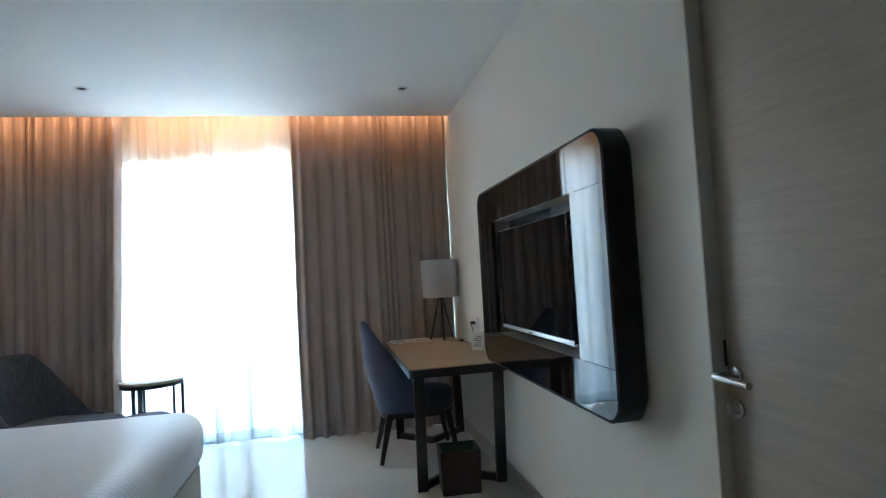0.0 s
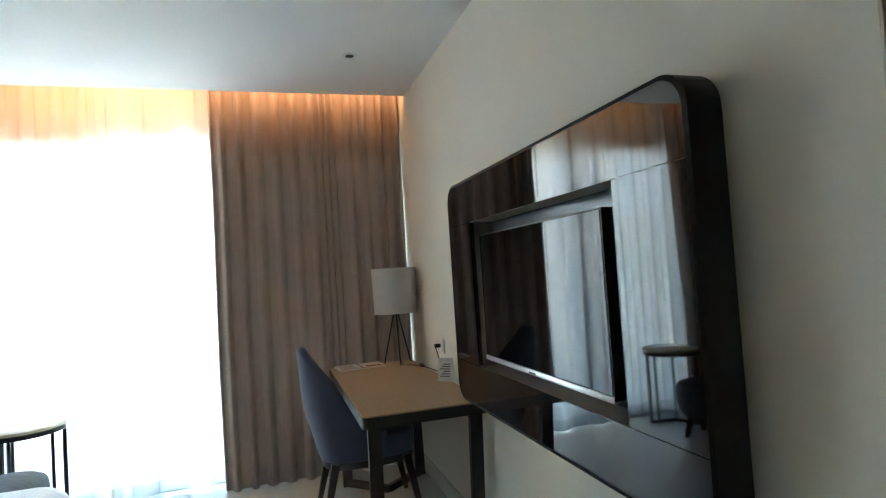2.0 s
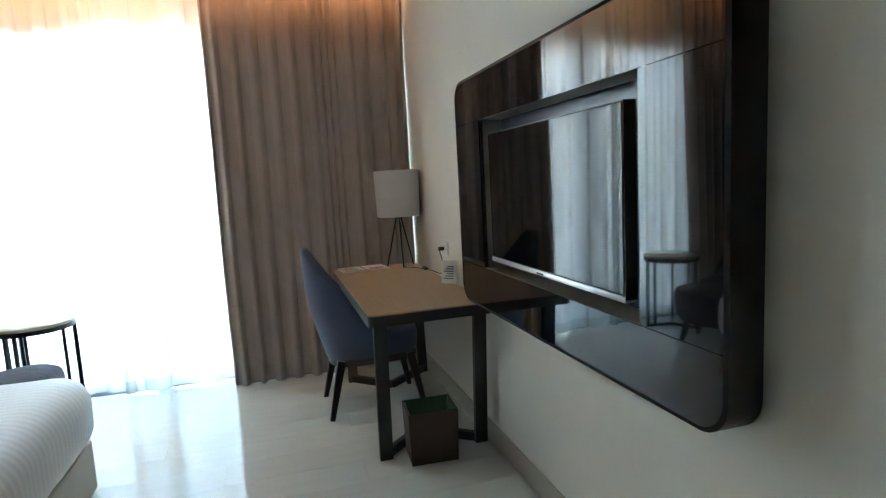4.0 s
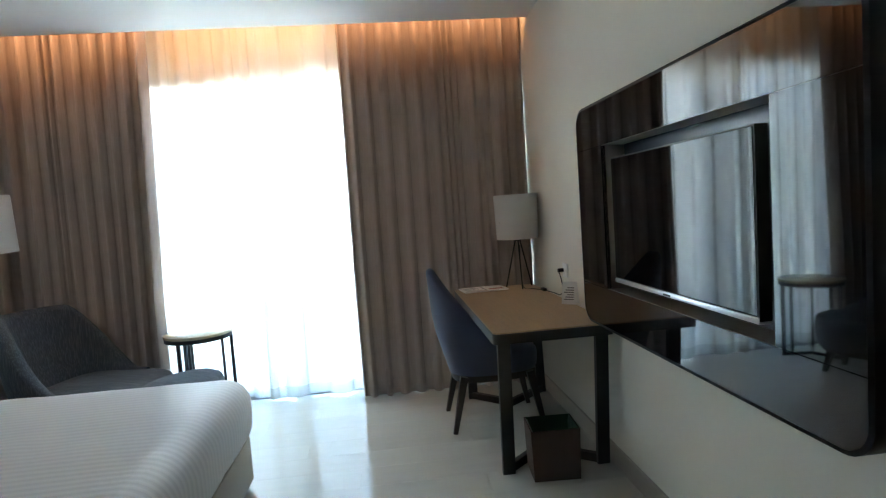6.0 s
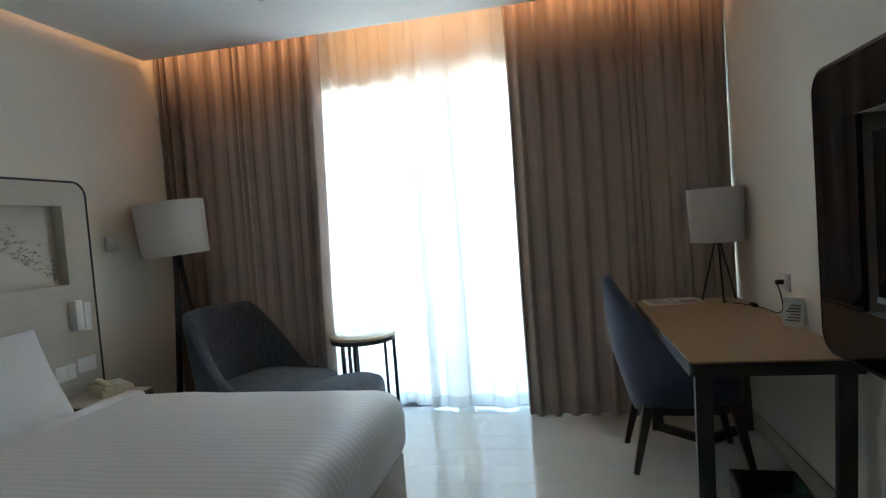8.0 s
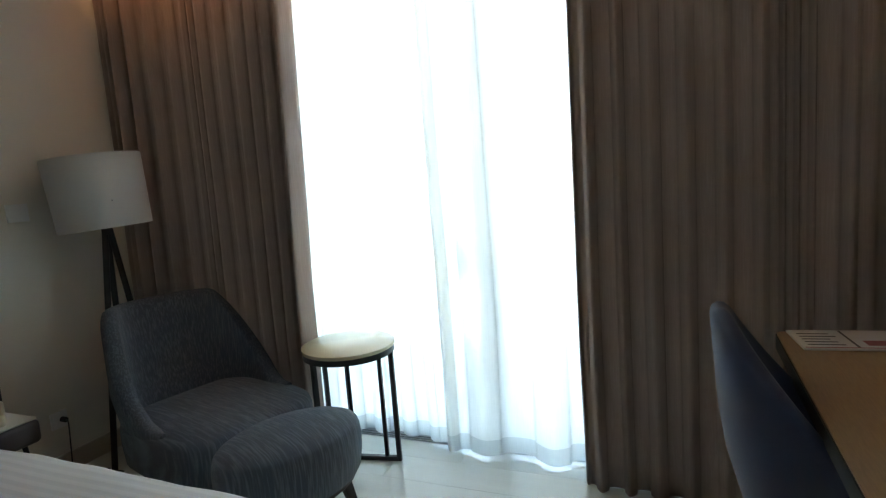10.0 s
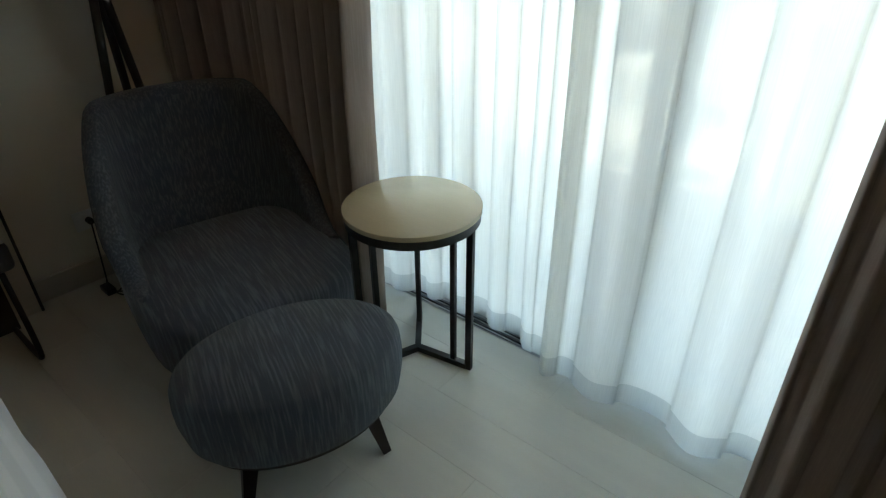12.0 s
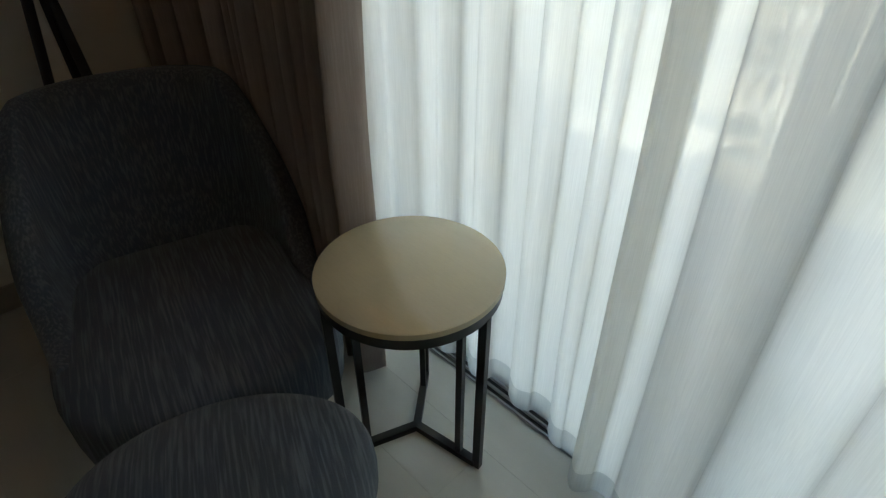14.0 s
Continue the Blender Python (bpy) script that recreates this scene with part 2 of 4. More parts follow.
HILL = material("wooded_hill", (0.07, 0.10, 0.06), rough=0.95, vary=0.3, scale=0.02, grain=0.3, grain_scale=0.2)

GLASS = bpy.data.materials.new("clear_window_glass")
GLASS.use_nodes = True
gn, gl = GLASS.node_tree.nodes, GLASS.node_tree.links
gn.remove(gn["Principled BSDF"])
g_see, g_gloss, g_mix, g_fres = gn.new("ShaderNodeBsdfTransparent"), gn.new("ShaderNodeBsdfGlossy"), gn.new("ShaderNodeMixShader"), gn.new("ShaderNodeFresnel")
g_see.inputs[0].default_value = (0.93, 0.96, 0.95, 1)
g_gloss.inputs["Roughness"].default_value = 0.0
gl.new(g_fres.outputs[0], g_mix.inputs[0])
gl.new(g_see.outputs[0], g_mix.inputs[1])
gl.new(g_gloss.outputs[0], g_mix.inputs[2])
gl.new(g_mix.outputs[0], gn["Material Output"].inputs[0])


# ---- building blocks ----
def mesh_of(name, bm, mat, smooth=False, angle=40):
    me = bpy.data.meshes.new(name)
    bmesh.ops.recalc_face_normals(bm, faces=bm.faces[:])
    if smooth:
        for e in bm.edges:
            e.smooth = len(e.link_faces) == 2 and e.calc_face_angle(0) < radians(angle)
        for fc in bm.faces:
            fc.smooth = True
    bm.to_mesh(me)
    bm.free()
    me.materials.append(mat)
    return me


def part(name, bm, mat, parent=None, smooth=False, m=None, angle=40):
    ob = new(name, mesh_of(name, bm, mat, smooth, angle))
    if parent is not None:
        ob.parent = parent
    if m is not None:
        ob.matrix_basis = m
    return ob


def thing(name, x, y, z, turn, label, category, group="", kind=""):
    ob = new(name)
    ob.empty_display_size = 0.1
    ob.matrix_basis = pose(x, y, z, 0, 0, turn)
    return tagged(ob, label, category, group, kind)


def add_box(bm, x0, x1, y0, y1, z0, z1, bevel=0.0, segments=2, m=None):
    made = bmesh.ops.create_cube(bm, size=1)["verts"]
    for v in made:
        v.co = Vector(((x0 + x1) / 2 + v.co.x * (x1 - x0), (y0 + y1) / 2 + v.co.y * (y1 - y0), (z0 + z1) / 2 + v.co.z * (z1 - z0)))
        if m is not None:
            v.co = m @ v.co
    if bevel:
        edges = list({e for v in made for e in v.link_edges})
        bmesh.ops.bevel(bm, geom=edges, offset=bevel, segments=segments, profile=0.5, affect="EDGES")


def box(name, x0, x1, y0, y1, z0, z1, mat, parent=None, bevel=0.0, segments=2):
    bm = bmesh.new()
    add_box(bm, x0, x1, y0, y1, z0, z1, bevel, segments)
    return part(name, bm, mat, parent, smooth=bevel > 0)


def add_bar(bm, a, b, w, d=None, w2=None, d2=None, side=(0, 0, 1)):
    """A straight bar of rectangular section from a to b, that may taper."""
    d, w2 = d or w, w2 or w
    d2 = d2 or (w2 if d == w else d)
    a, b = Vector(a), Vector(b)
    way = (b - a).normalized()
    s = Vector(side)
    u = way.cross(s if abs(way.dot(s)) < 0.95 else Vector((1, 0, 0))).normalized()
    v = way.cross(u)
    ring = []
    for p, ww, dd in ((a, w, d), (b, w2, d2)):
        ring.append([bm.verts.new(p + u * i * ww / 2 + v * j * dd / 2) for i, j in ((-1, -1), (1, -1), (1, 1), (-1, 1))])
    for i in range(4):
        bm.faces.new((ring[0][i], ring[0][(i + 1) % 4], ring[1][(i + 1) % 4], ring[1][i]))
    bm.faces.new(ring[0][::-1])
    bm.faces.new(ring[1])


def add_tube(bm, pts, r, sides=8):
    """A round tube along a line of points."""
    pts = [Vector(p) for p in pts]
    rings = []
    for i, p in enumerate(pts):
        way = (pts[min(i + 1, len(pts) - 1)] - pts[max(i - 1, 0)]).normalized()
        u = way.cross(Vector((0.13, 0.31, 0.94)) if abs(way.z) < 0.9 else Vector((1, 0.2, 0))).normalized()
        v = way.cross(u)
        rings.append([bm.verts.new(p + r * (u * math.cos(k * math.tau / sides) + v * math.sin(k * math.tau / sides))) for k in range(sides)])
    for a, b in zip(rings, rings[1:]):
        for k in range(sides):
            bm.faces.new((a[k], a[(k + 1) % sides], b[(k + 1) % sides], b[k]))
    bm.faces.new(rings[0][::-1])
    bm.faces.new(rings[-1])


def curve_points(ctrl, steps=8):
    """A smooth line through the given points."""
    p = [Vector(c) for c in ctrl]
    p = [p[0]] + p + [p[-1]]
    out = []
    for i in range(1, len(p) - 2):
        for k in range(steps):
            t = k / steps
            out.append(0.5 * (2 * p[i] + (p[i + 1] - p[i - 1]) * t + (2 * p[i - 1] - 5 * p[i] + 4 * p[i + 1] - p[i + 2]) * t * t + (3 * p[i] - p[i - 1] - 3 * p[i + 1] + p[i + 2]) * t ** 3))
    return out + [p[-2]]


def add_lathe(bm, profile, sides=48, sx=1.0, sy=1.0, centre=(0, 0)):
    """A round body from (radius, height) pairs."""
    rings = []
    for r, z in profile:
        if r < 1e-5:
            rings.append([bm.verts.new((centre[0], centre[1], z))])
        else:
            rings.append([bm.verts.new((centre[0] + sx * r * math.cos(k * math.tau / sides), centre[1] + sy * r * math.sin(k * math.tau / sides), z)) for k in range(sides)])
    for a, b in zip(rings, rings[1:]):
        for k in range(sides):
            j = (k + 1) % sides
            if len(a) == 1:
                bm.faces.new((a[0], b[j], b[k]))
            elif len(b) == 1:
                bm.faces.new((a[k], a[j], b[0]))
            else:
                bm.faces.new((a[k], a[j], b[j], b[k]))


def rounded_loop(y0, y1, z0, z1, r, n=8):
    """The outline of a rectangle with round corners, in the y-z plane."""
    out = []
    for cy, cz, a0 in ((y1 - r, z1 - r, 0), (y0 + r, z1 - r, 90), (y0 + r, z0 + r, 180), (y1 - r, z0 + r, 270)):
        for k in range(n + 1):
            a = radians(a0 + 90 * k / n)
            out.append((cy + r * math.cos(a), cz + r * math.sin(a)))
    return out


def soft_box(dx, dy, dz, r, cuts=18, rumple=0.0, size=4.0, seed=0.0):
    """A stuffed block with round edges and an uneven skin, standing on z = 0."""
    bm = bmesh.new()
    bmesh.ops.create_cube(bm, size=1)
    bmesh.ops.subdivide_edges(bm, edges=bm.edges[:], cuts=cuts, use_grid_fill=True)
    half = Vector((dx / 2, dy / 2, dz / 2))
    rr = min(r, half.x, half.y, half.z)
    for v in bm.verts:
        p = Vector(v.co[i] * 2 * half[i] for i in range(3))
        core = Vector(max(-half[i] + rr, min(half[i] - rr, p[i])) for i in range(3))
        d = p - core
        if d.length > 1e-6:
            p = core + d.normalized() * rr * min(1.0, max(abs(d.x), abs(d.y), abs(d.z)) / rr)
        if rumple:
            q = p * size + Vector((seed, seed * 2, 0))
            p += (p.normalized()) * rumple * (noise.noise(q) + 0.5 * noise.noise(q * 2.3))
        v.co = p + Vector((0, 0, half.z))
    return bm


# ---- shell of the room ----
WEST, EAST, NORTH, SOUTH, TOP = -2.66, 1.22, 5.0, -1.0, 2.615
box("slab", WEST - 0.2, EAST + 0.2, SOUTH - 0.2, NORTH + 0.12, -0.25, -0.012, GROUT)
tagged(bpy.data.objects["slab"], kind="structure")
floor = box("floor", WEST, EAST, SOUTH, NORTH, -0.012, -0.0012, GROUT)
tagged(floor, "polished cream porcelain plank tiles with thin joints", "floor", kind="structure")


def wall(name, x0, x1, y0, y1, z0, z1, mat=None):
    return tagged(box(name, x0, x1, y0, y1, z0, z1, mat or WALL), "warm white painted wall", "wall", kind="structure")


wall("wall_west", WEST - 0.2, WEST, 0.7, NORTH + 0.1, -0.012, 2.95)
wall("wall_east", EAST, EAST + 0.2, 1.29, NORTH + 0.1, -0.012, 2.95)
wall("wall_east_entry", EAST, EAST + 0.2, SOUTH - 0.2, 0.445, -0.012, 2.95)
wall("wall_over_door", EAST, EAST + 0.2, 0.445, 1.29, 2.2, 2.95)
wall("wall_behind_door", EAST + 0.12, EAST + 0.2, 0.445, 1.29, -0.012, 2.2)
# unseen walls added to close the entry against stray sky light
wall("wall_entry_side", WEST - 0.2, -0.8, 0.5, 0.7, -0.012, 2.95)
wall("wall_corridor", -1.0, -0.8, SOUTH, 0.5, -0.012, 2.95)
# unseen, set close behind the start so it bounces light forward
wall("wall_south", -1.0, EAST, SOUTH - 0.2, SOUTH, -0.012, 2.95)
HEAD = 2.39
wall("wall_over_window", WEST, EAST, NORTH - 0.02, NORTH + 0.1, HEAD, 2.95)
wall("wall_north_west", WEST, -2.45, NORTH - 0.02, NORTH + 0.1, -0.012, HEAD)
wall("wall_north_east", 1.19, EAST, NORTH - 0.02, NORTH + 0.1, -0.012, HEAD)
# unseen slab added thick over everything to keep the sun out
tagged(box("roof_slab", WEST - 0.4, EAST + 0.4, SOUTH - 0.4, NORTH + 0.1, 2.95, 3.25, CEIL), "unseen white slab over the light slot, added to block the sun", "ceiling", kind="structure")
bm = bmesh.new()
add_box(bm, -2.60, EAST, 0.7, 4.505, TOP, TOP + 0.035)
add_box(bm, -0.8, EAST, SOUTH, 0.7, TOP, TOP + 0.035)
tagged(part("ceiling", bm, CEIL), "white plasterboard ceiling with hidden warm slots", "ceiling", kind="structure")

# skirting
bm = bmesh.new()
add_box(bm, EAST - 0.014, EAST, 1.30, 4.96, -0.004, 0.10, 0.003)
tagged(part("baseboard", bm, STONE, smooth=True), "beige stone skirting along the wall", "skirting", kind="structure")
bm = bmesh.new()
add_box(bm, WEST, WEST + 0.014, 0.7, 4.96, -0.004, 0.10, 0.003)
tagged(part("baseboard_west", bm, STONE, smooth=True), "beige stone skirting along the wall", "skirting", kind="structure")

# window: frame, stiles, panes, floor track
window = thing("window_1", 0, 0, 0, 0, "grey aluminium sliding glass balcony doors behind sheers", "window", kind="structure")
bm = bmesh.new()
for x in (-2.45, -1.66, -0.58, 0.40, 1.14):
    add_box(bm, x, x + 0.05, 5.02, 5.08, 0.03, HEAD)
add_box(bm, -0.64, -0.585, 5.00, 5.018, 0.03, HEAD)
add_box(bm, -2.45, 1.19, 5.0, 5.09, HEAD - 0.05, HEAD)
add_box(bm, -2.45, 1.19, 5.02, 5.08, -0.01, 0.05)
part("frame", bm, ALU, window)
for a, b in ((-2.40, -1.66), (-1.61, -0.58), (-0.53, 0.40), (0.45, 1.14)):
    pane = box("pane", a, b, 5.046, 5.054, 0.05, HEAD - 0.05, GLASS, window)
    pane.visible_shadow = False
bm = bmesh.new()
for y in (4.905, 4.93, 4.955):
    add_box(bm, -2.44, 1.19, y, y + 0.006, -0.004, 0.008)
add_box(bm, -2.44, 1.19, 4.90, 4.985, -0.006, 0.001)
part("track", bm, ALU, window)
bm = bmesh.new()
for y in (4.914, 4.939):
    add_box(bm, -2.44, 1.19, y, y + 0.012, 0.0, 0.003)
part("track_groove", bm, BLACK_PLASTIC, window)

# closed door in its recess
door = thing("door_1", EAST, 0.865, 0, 0, "closed pale wooden door with horizontal grain", "door", kind="structure")
box("leaf", 0.038, 0.08, -0.412, 0.412, 0.005, 2.16, DOOR_WOOD, door, 0.003)
bm = bmesh.new()
add_box(bm, -0.004, 0.115, 0.416, 0.424, -0.004, 2.2, 0.002)
add_box(bm, -0.004, 0.115, -0.42, -0.414, -0.004, 2.2, 0.002)
add_box(bm, -0.004, 0.115, -0.414, 0.416, 2.17, 2.198, 0.002)
part("frame", bm, PALE_WOOD, door, True)
box("strike_plate", 0.034, 0.039, 0.408, 0.414, 0.99, 1.06, BLACK_PLASTIC, door)
turn_x = Matrix.Rotation(radians(-90), 4, "Y")
handle = new("handle", None)
handle.parent = door
bm = bmesh.new()
add_lathe(bm, [(0, 0), (0.026, 0), (0.026, 0.006), (0.022, 0.010), (0, 0.010)], 24)
bm.transform(pose(0.038, 0.375, 0.972) @ turn_x)
add_tube(bm, [(0.036, 0.375, 0.972), (-0.022, 0.375, 0.972)], 0.010, 12)
add_tube(bm, curve_points([(-0.020, 0.386, 0.972), (-0.022, 0.36, 0.971), (-0.022, 0.255, 0.968)], 6), 0.010, 12)
part("lever", bm, CHROME, handle, True)
bm = bmesh.new()
add_lathe(bm, [(0, 0), (0.026, 0), (0.026, 0.006), (0.022, 0.010), (0, 0.010)], 24)
bm.transform(pose(0.038, 0.378, 0.880) @ turn_x)
add_box(bm, 0.004, 0.034, 0.374, 0.382, 0.865, 0.897, 0.003)
part("thumb_turn", bm, CHROME, handle, True)


# ---- curtains ----
def pleats(x0, x1, count, seed, tight=()):
    """Fold positions across a curtain; the cloth is bunched where tight names a stretch."""
    rnd = random.Random(seed)
    steps = []
    for k in range(count):
        f = (k + 0.5) / count
        steps.append(rnd.uniform(0.8, 1.2) * (0.42 if any(a < f < b for a, b in tight) else 1.0))
    total, x, out = sum(steps), x0, [x0]
    for s in steps:
        x += (x1 - x0) * s / total
        out.append(x)
    return out, [rnd.uniform(0.65, 1.0) for _ in range(count)]


def curtain(name, x0, x1, y, z0, z1, count, depth, seed, mat, label, thick=0.004, hem=None, flare=0.0, sag=0.004, lean=(0.0, 0.0), rows=30, per=10, press=None, fold=0.09, tight=(), hem_high=0.085, curl=(0.0, 0.0)):
    """A hanging cloth in soft vertical folds that drift and deepen towards the hem."""
    edges, deep = pleats(x0, x1, count, seed, tight)
    bm = bmesh.new()
    grid = []
    for j in range(rows + 1):
        v = j / rows
        if hem:
            v = 0.0 if j == 0 else hem_high / (z1 - z0) + (1 - hem_high / (z1 - z0)) * (j - 1) / (rows - 1)
        row = []
        for i in range(count):
            for k in range(per + (1 if i == count - 1 else 0)):
                u = k / per
                x = edges[i] + (edges[i + 1] - edges[i]) * u
                f = (x - x0) / (x1 - x0)
                wave = math.sin(u * math.pi) ** 1.1 * deep[i] * min(1.0, 0.25 + 0.75 * (edges[i + 1] - edges[i]) * count / (x1 - x0)) * (1 if i % 2 else -1)
                grow = (0.55 + 0.5 * (1 - v) if hem else 0.85 + 0.12 * (1 - v)) + 0.15 * noise.noise(Vector((x * 3, v * 1.2, seed)))
                xx = x + 0.02 * noise.noise(Vector((x * 2.2, v * 1.6, seed + 7))) * (1 - v) + (1 - v) * (lean[0] * (1 - f) + lean[1] * f)
                if i % 2:
                    xx -= fold * (0.6 + 0.8 * deep[i]) * (edges[i + 1] - edges[i]) * math.sin(u * math.tau)
                yy = y + depth * wave * grow * (0.6 + 0.4 * min(1.0, v * 5)) + 0.012 * noise.noise(Vector((x * 7, v * 5, seed + 3))) * (1 - v)
                if press:
                    yy += press[1] * math.exp(-((x - press[0]) / press[2]) ** 4)
                yy += curl[0] * max(0.0, 1 - (x - x0) / 0.05) ** 1.5 + curl[1] * max(0.0, 1 - (x1 - x) / 0.05) ** 1.5
                zz = z0 + (z1 - z0) * v
                if j == 0:
                    zz += sag * (0.5 + noise.noise(Vector((x * 3, 0, seed + 11))))
                row.append(bm.verts.new((xx, yy - flare * (1 - v) ** 3, zz)))
        grid.append(row)
    for a, b in zip(grid, grid[1:]):
        for k in range(len(a) - 1):
            fc = bm.faces.new((a[k], a[k + 1], b[k + 1], b[k]))
            fc.smooth = True
            if hem and a is grid[0]:
                fc.material_index = 1
    me = bpy.data.meshes.new(name)
    bm.to_mesh(me)
    bm.free()
    me.materials.append(mat)
    if hem:
        me.materials.append(hem)
    ob = new(name, me)
    if thick:
        mod = ob.modifiers.new("thickness", "SOLIDIFY")
        mod.thickness = thick
    return tagged(ob, label, "curtain", "curtains at the window")


DRAPE_LABEL = "floor-length taupe woven drape hanging in folds"
SHEER_LABEL = "white translucent sheer curtain hanging in folds"
curtain("drape", -2.652, -1.385, 4.69, 0.001, 2.86, 27, 0.060, 3, DRAPE, DRAPE_LABEL, fold=0.24, lean=(0.0, -0.075), tight=((0.0, 0.14), (0.45, 0.60)), sag=0.003, press=(-1.95, 0.085, 0.42), curl=(0.0, 0.055))
curtain("drape", -0.10, 1.216, 4.69, 0.001, 2.86, 27, 0.062, 8, DRAPE, DRAPE_LABEL, fold=0.24, tight=((0.0, 0.06), (0.48, 0.72)), sag=0.003, curl=(0.06, 0.0))
curtain("sheer_curtain", -2.60, -0.735, 4.868, 0.012, 2.86, 26, 0.036, 21, SHEER, SHEER_LABEL, 0, HEM, per=12, fold=0.15, press=(-1.2, 0.072, 0.33), tight=((0.93, 1.0),))
curtain("sheer_curtain", -0.80, 1.20, 4.842, 0.012, 2.86, 15, 0.074, 34, SHEER, SHEER_LABEL, 0, HEM, per=12, fold=0.15, tight=((0.0, 0.12),))
bm = bmesh.new()
for y in (4.69, 4.85):
    add_box(bm, WEST, EAST, y - 0.012, y + 0.012, 2.86, 2.95)
tagged(part("curtain_rail", bm, WHITE_PLASTIC), "white double ceiling rail for the curtains", "curtain rail")

# ---- downlights ----
downlight = thing("downlight", 0.748, 3.819, TOP, 0, "small round white recessed ceiling spotlight, unlit", "ceiling light", "ceiling spotlights")
bm = bmesh.new()
add_lathe(bm, [(0.042, 0.0), (0.042, -0.004), (0.036, -0.006), (0.026, -0.002), (0.024, 0.02)], 32)
part("ring", bm, WHITE_PLASTIC, downlight, True)
bm = bmesh.new()
add_lathe(bm, [(0, -0.001), (0.024, -0.001), (0.024, -0.0005), (0, -0.0005)], 24)
part("lens", bm, BLACK_PLASTIC, downlight)
copy_thing(downlight, pose(-1.33, 3.857, TOP))
copy_thing(downlight, pose(-0.3, 1.6, TOP))

# ---- gloss wall panel with television ----
PANEL_X, PY0, PY1, PZ0, PZ1 = 1.10, 1.600, 3.275, 0.750, 1.759
NY0, NY1, NZ0, NZ1 = 1.888, 2.968, 0.938, 1.564
panel = thing("wall_panel", EAST, 2.43, 0, 0, "black gloss wall panel with rounded corners around a television niche", "wall panel")
ox, oy = -EAST, -2.43


def frame_ring(bm, x_front, x_back, outer, inner):
    """A slab with a hole, between two loops of the same number of points."""
    n = len(outer)
    rings = [[bm.verts.new((x, p[0] + oy, p[1])) for p in loop] for loop, x in ((outer, x_back), (outer, x_front), (inner, x_front), (inner, x_back))]
    for a, b in zip(rings, rings[1:]):
        for k in range(n):
            bm.faces.new((a[k], a[(k + 1) % n], b[(k + 1) % n], b[k]))


# satin rim round the outside
outer, inner = rounded_loop(PY0, PY1, PZ0, PZ1, 0.085), rounded_loop(PY0 + 0.012, PY1 - 0.012, PZ0 + 0.012, PZ1 - 0.012, 0.075)
bm = bmesh.new()
back = rounded_loop(PY0 + 0.03, PY1 - 0.03, PZ0 + 0.03, PZ1 - 0.03, 0.07)
rings = [[bm.verts.new((x + ox, p[0] + oy, p[1])) for p in loop] for loop, x in ((back, EAST), (outer, EAST - 0.03), (outer, PANEL_X + 0.002), (inner, PANEL_X - 0.002), (inner, PANEL_X + 0.02))]
for a, b in zip(rings, rings[1:]):
    for k in range(len(a)):
        bm.faces.new((a[k], a[(k + 1) % len(a)], b[(k + 1) % len(a)], b[k]))
part("rim", bm, EDGE_BLACK, panel, True, angle=50)


def gloss_piece(y0, y1, z0, z1, round_at):
    """One gloss sheet; the named corners follow the rim's rounding."""
    pts, r = [], 0.073
    for cy, cz, a0, key in ((y1, z1, 0, "ft"), (y0, z1, 90, "nt"), (y0, z0, 180, "nb"), (y1, z0, 270, "fb")):
        if key in round_at:
            qy, qz = cy + (-r if key[0] == "f" else r), cz + (-r if key[1] == "t" else r)
            pts += [(qy + r * math.cos(radians(a0 + 90 * k / 8)), qz + r * math.sin(radians(a0 + 90 * k / 8))) for k in range(9)]
        else:
            pts.append((cy, cz))
    bm = bmesh.new()
    front = [bm.verts.new((PANEL_X + ox, p[0] + oy, p[1])) for p in pts]
    rear = [bm.verts.new((PANEL_X + 0.018 + ox, p[0] + oy, p[1])) for p in pts]
    bm.faces.new(front)
    bm.faces.new(rear[::-1])
    for k in range(len(pts)):
        j = (k + 1) % len(pts)
        bm.faces.new((front[k], rear[k], rear[j], front[j]))
    return part("gloss_sheet", bm, LACQUER, panel)


IY0, IY1, IZ0, IZ1, J = PY0 + 0.0125, PY1 - 0.0125, PZ0 + 0.0125, PZ1 - 0.0125, 0.0012
gloss_piece(IY0, IY1, NZ1 + J, IZ1, ("ft", "nt"))
gloss_piece(IY0, IY1, IZ0, NZ0 - J, ("fb", "nb"))
gloss_piece(IY0, NY0, NZ0 + J, NZ1 - J, ())
gloss_piece(NY1, IY1, NZ0 + J, NZ1 - J, ())
# niche lining
bm = bmesh.new()
add_box(bm, 1.105 + ox, 1.21 + ox, NY0 - 0.012 + oy, NY0 + oy, NZ0, NZ1)
add_box(bm, 1.105 + ox, 1.21 + ox, NY1 + oy, NY1 + 0.012 + oy, NZ0, NZ1)
add_box(bm, 1.105 + ox, 1.21 + ox, NY0 - 0.012 + oy, NY1 + 0.012 + oy, NZ0 - 0.012, NZ0)
add_box(bm, 1.105 + ox, 1.21 + ox, NY0 - 0.012 + oy, NY1 + 0.012 + oy, NZ1, NZ1 + 0.012)
part("niche_lining", bm, TAUPE_EDGE, panel)
box("niche_back", 1.205 + ox, 1.215 + ox, NY0 + oy, NY1 + oy, NZ0, NZ1, GREY_BACK, panel)

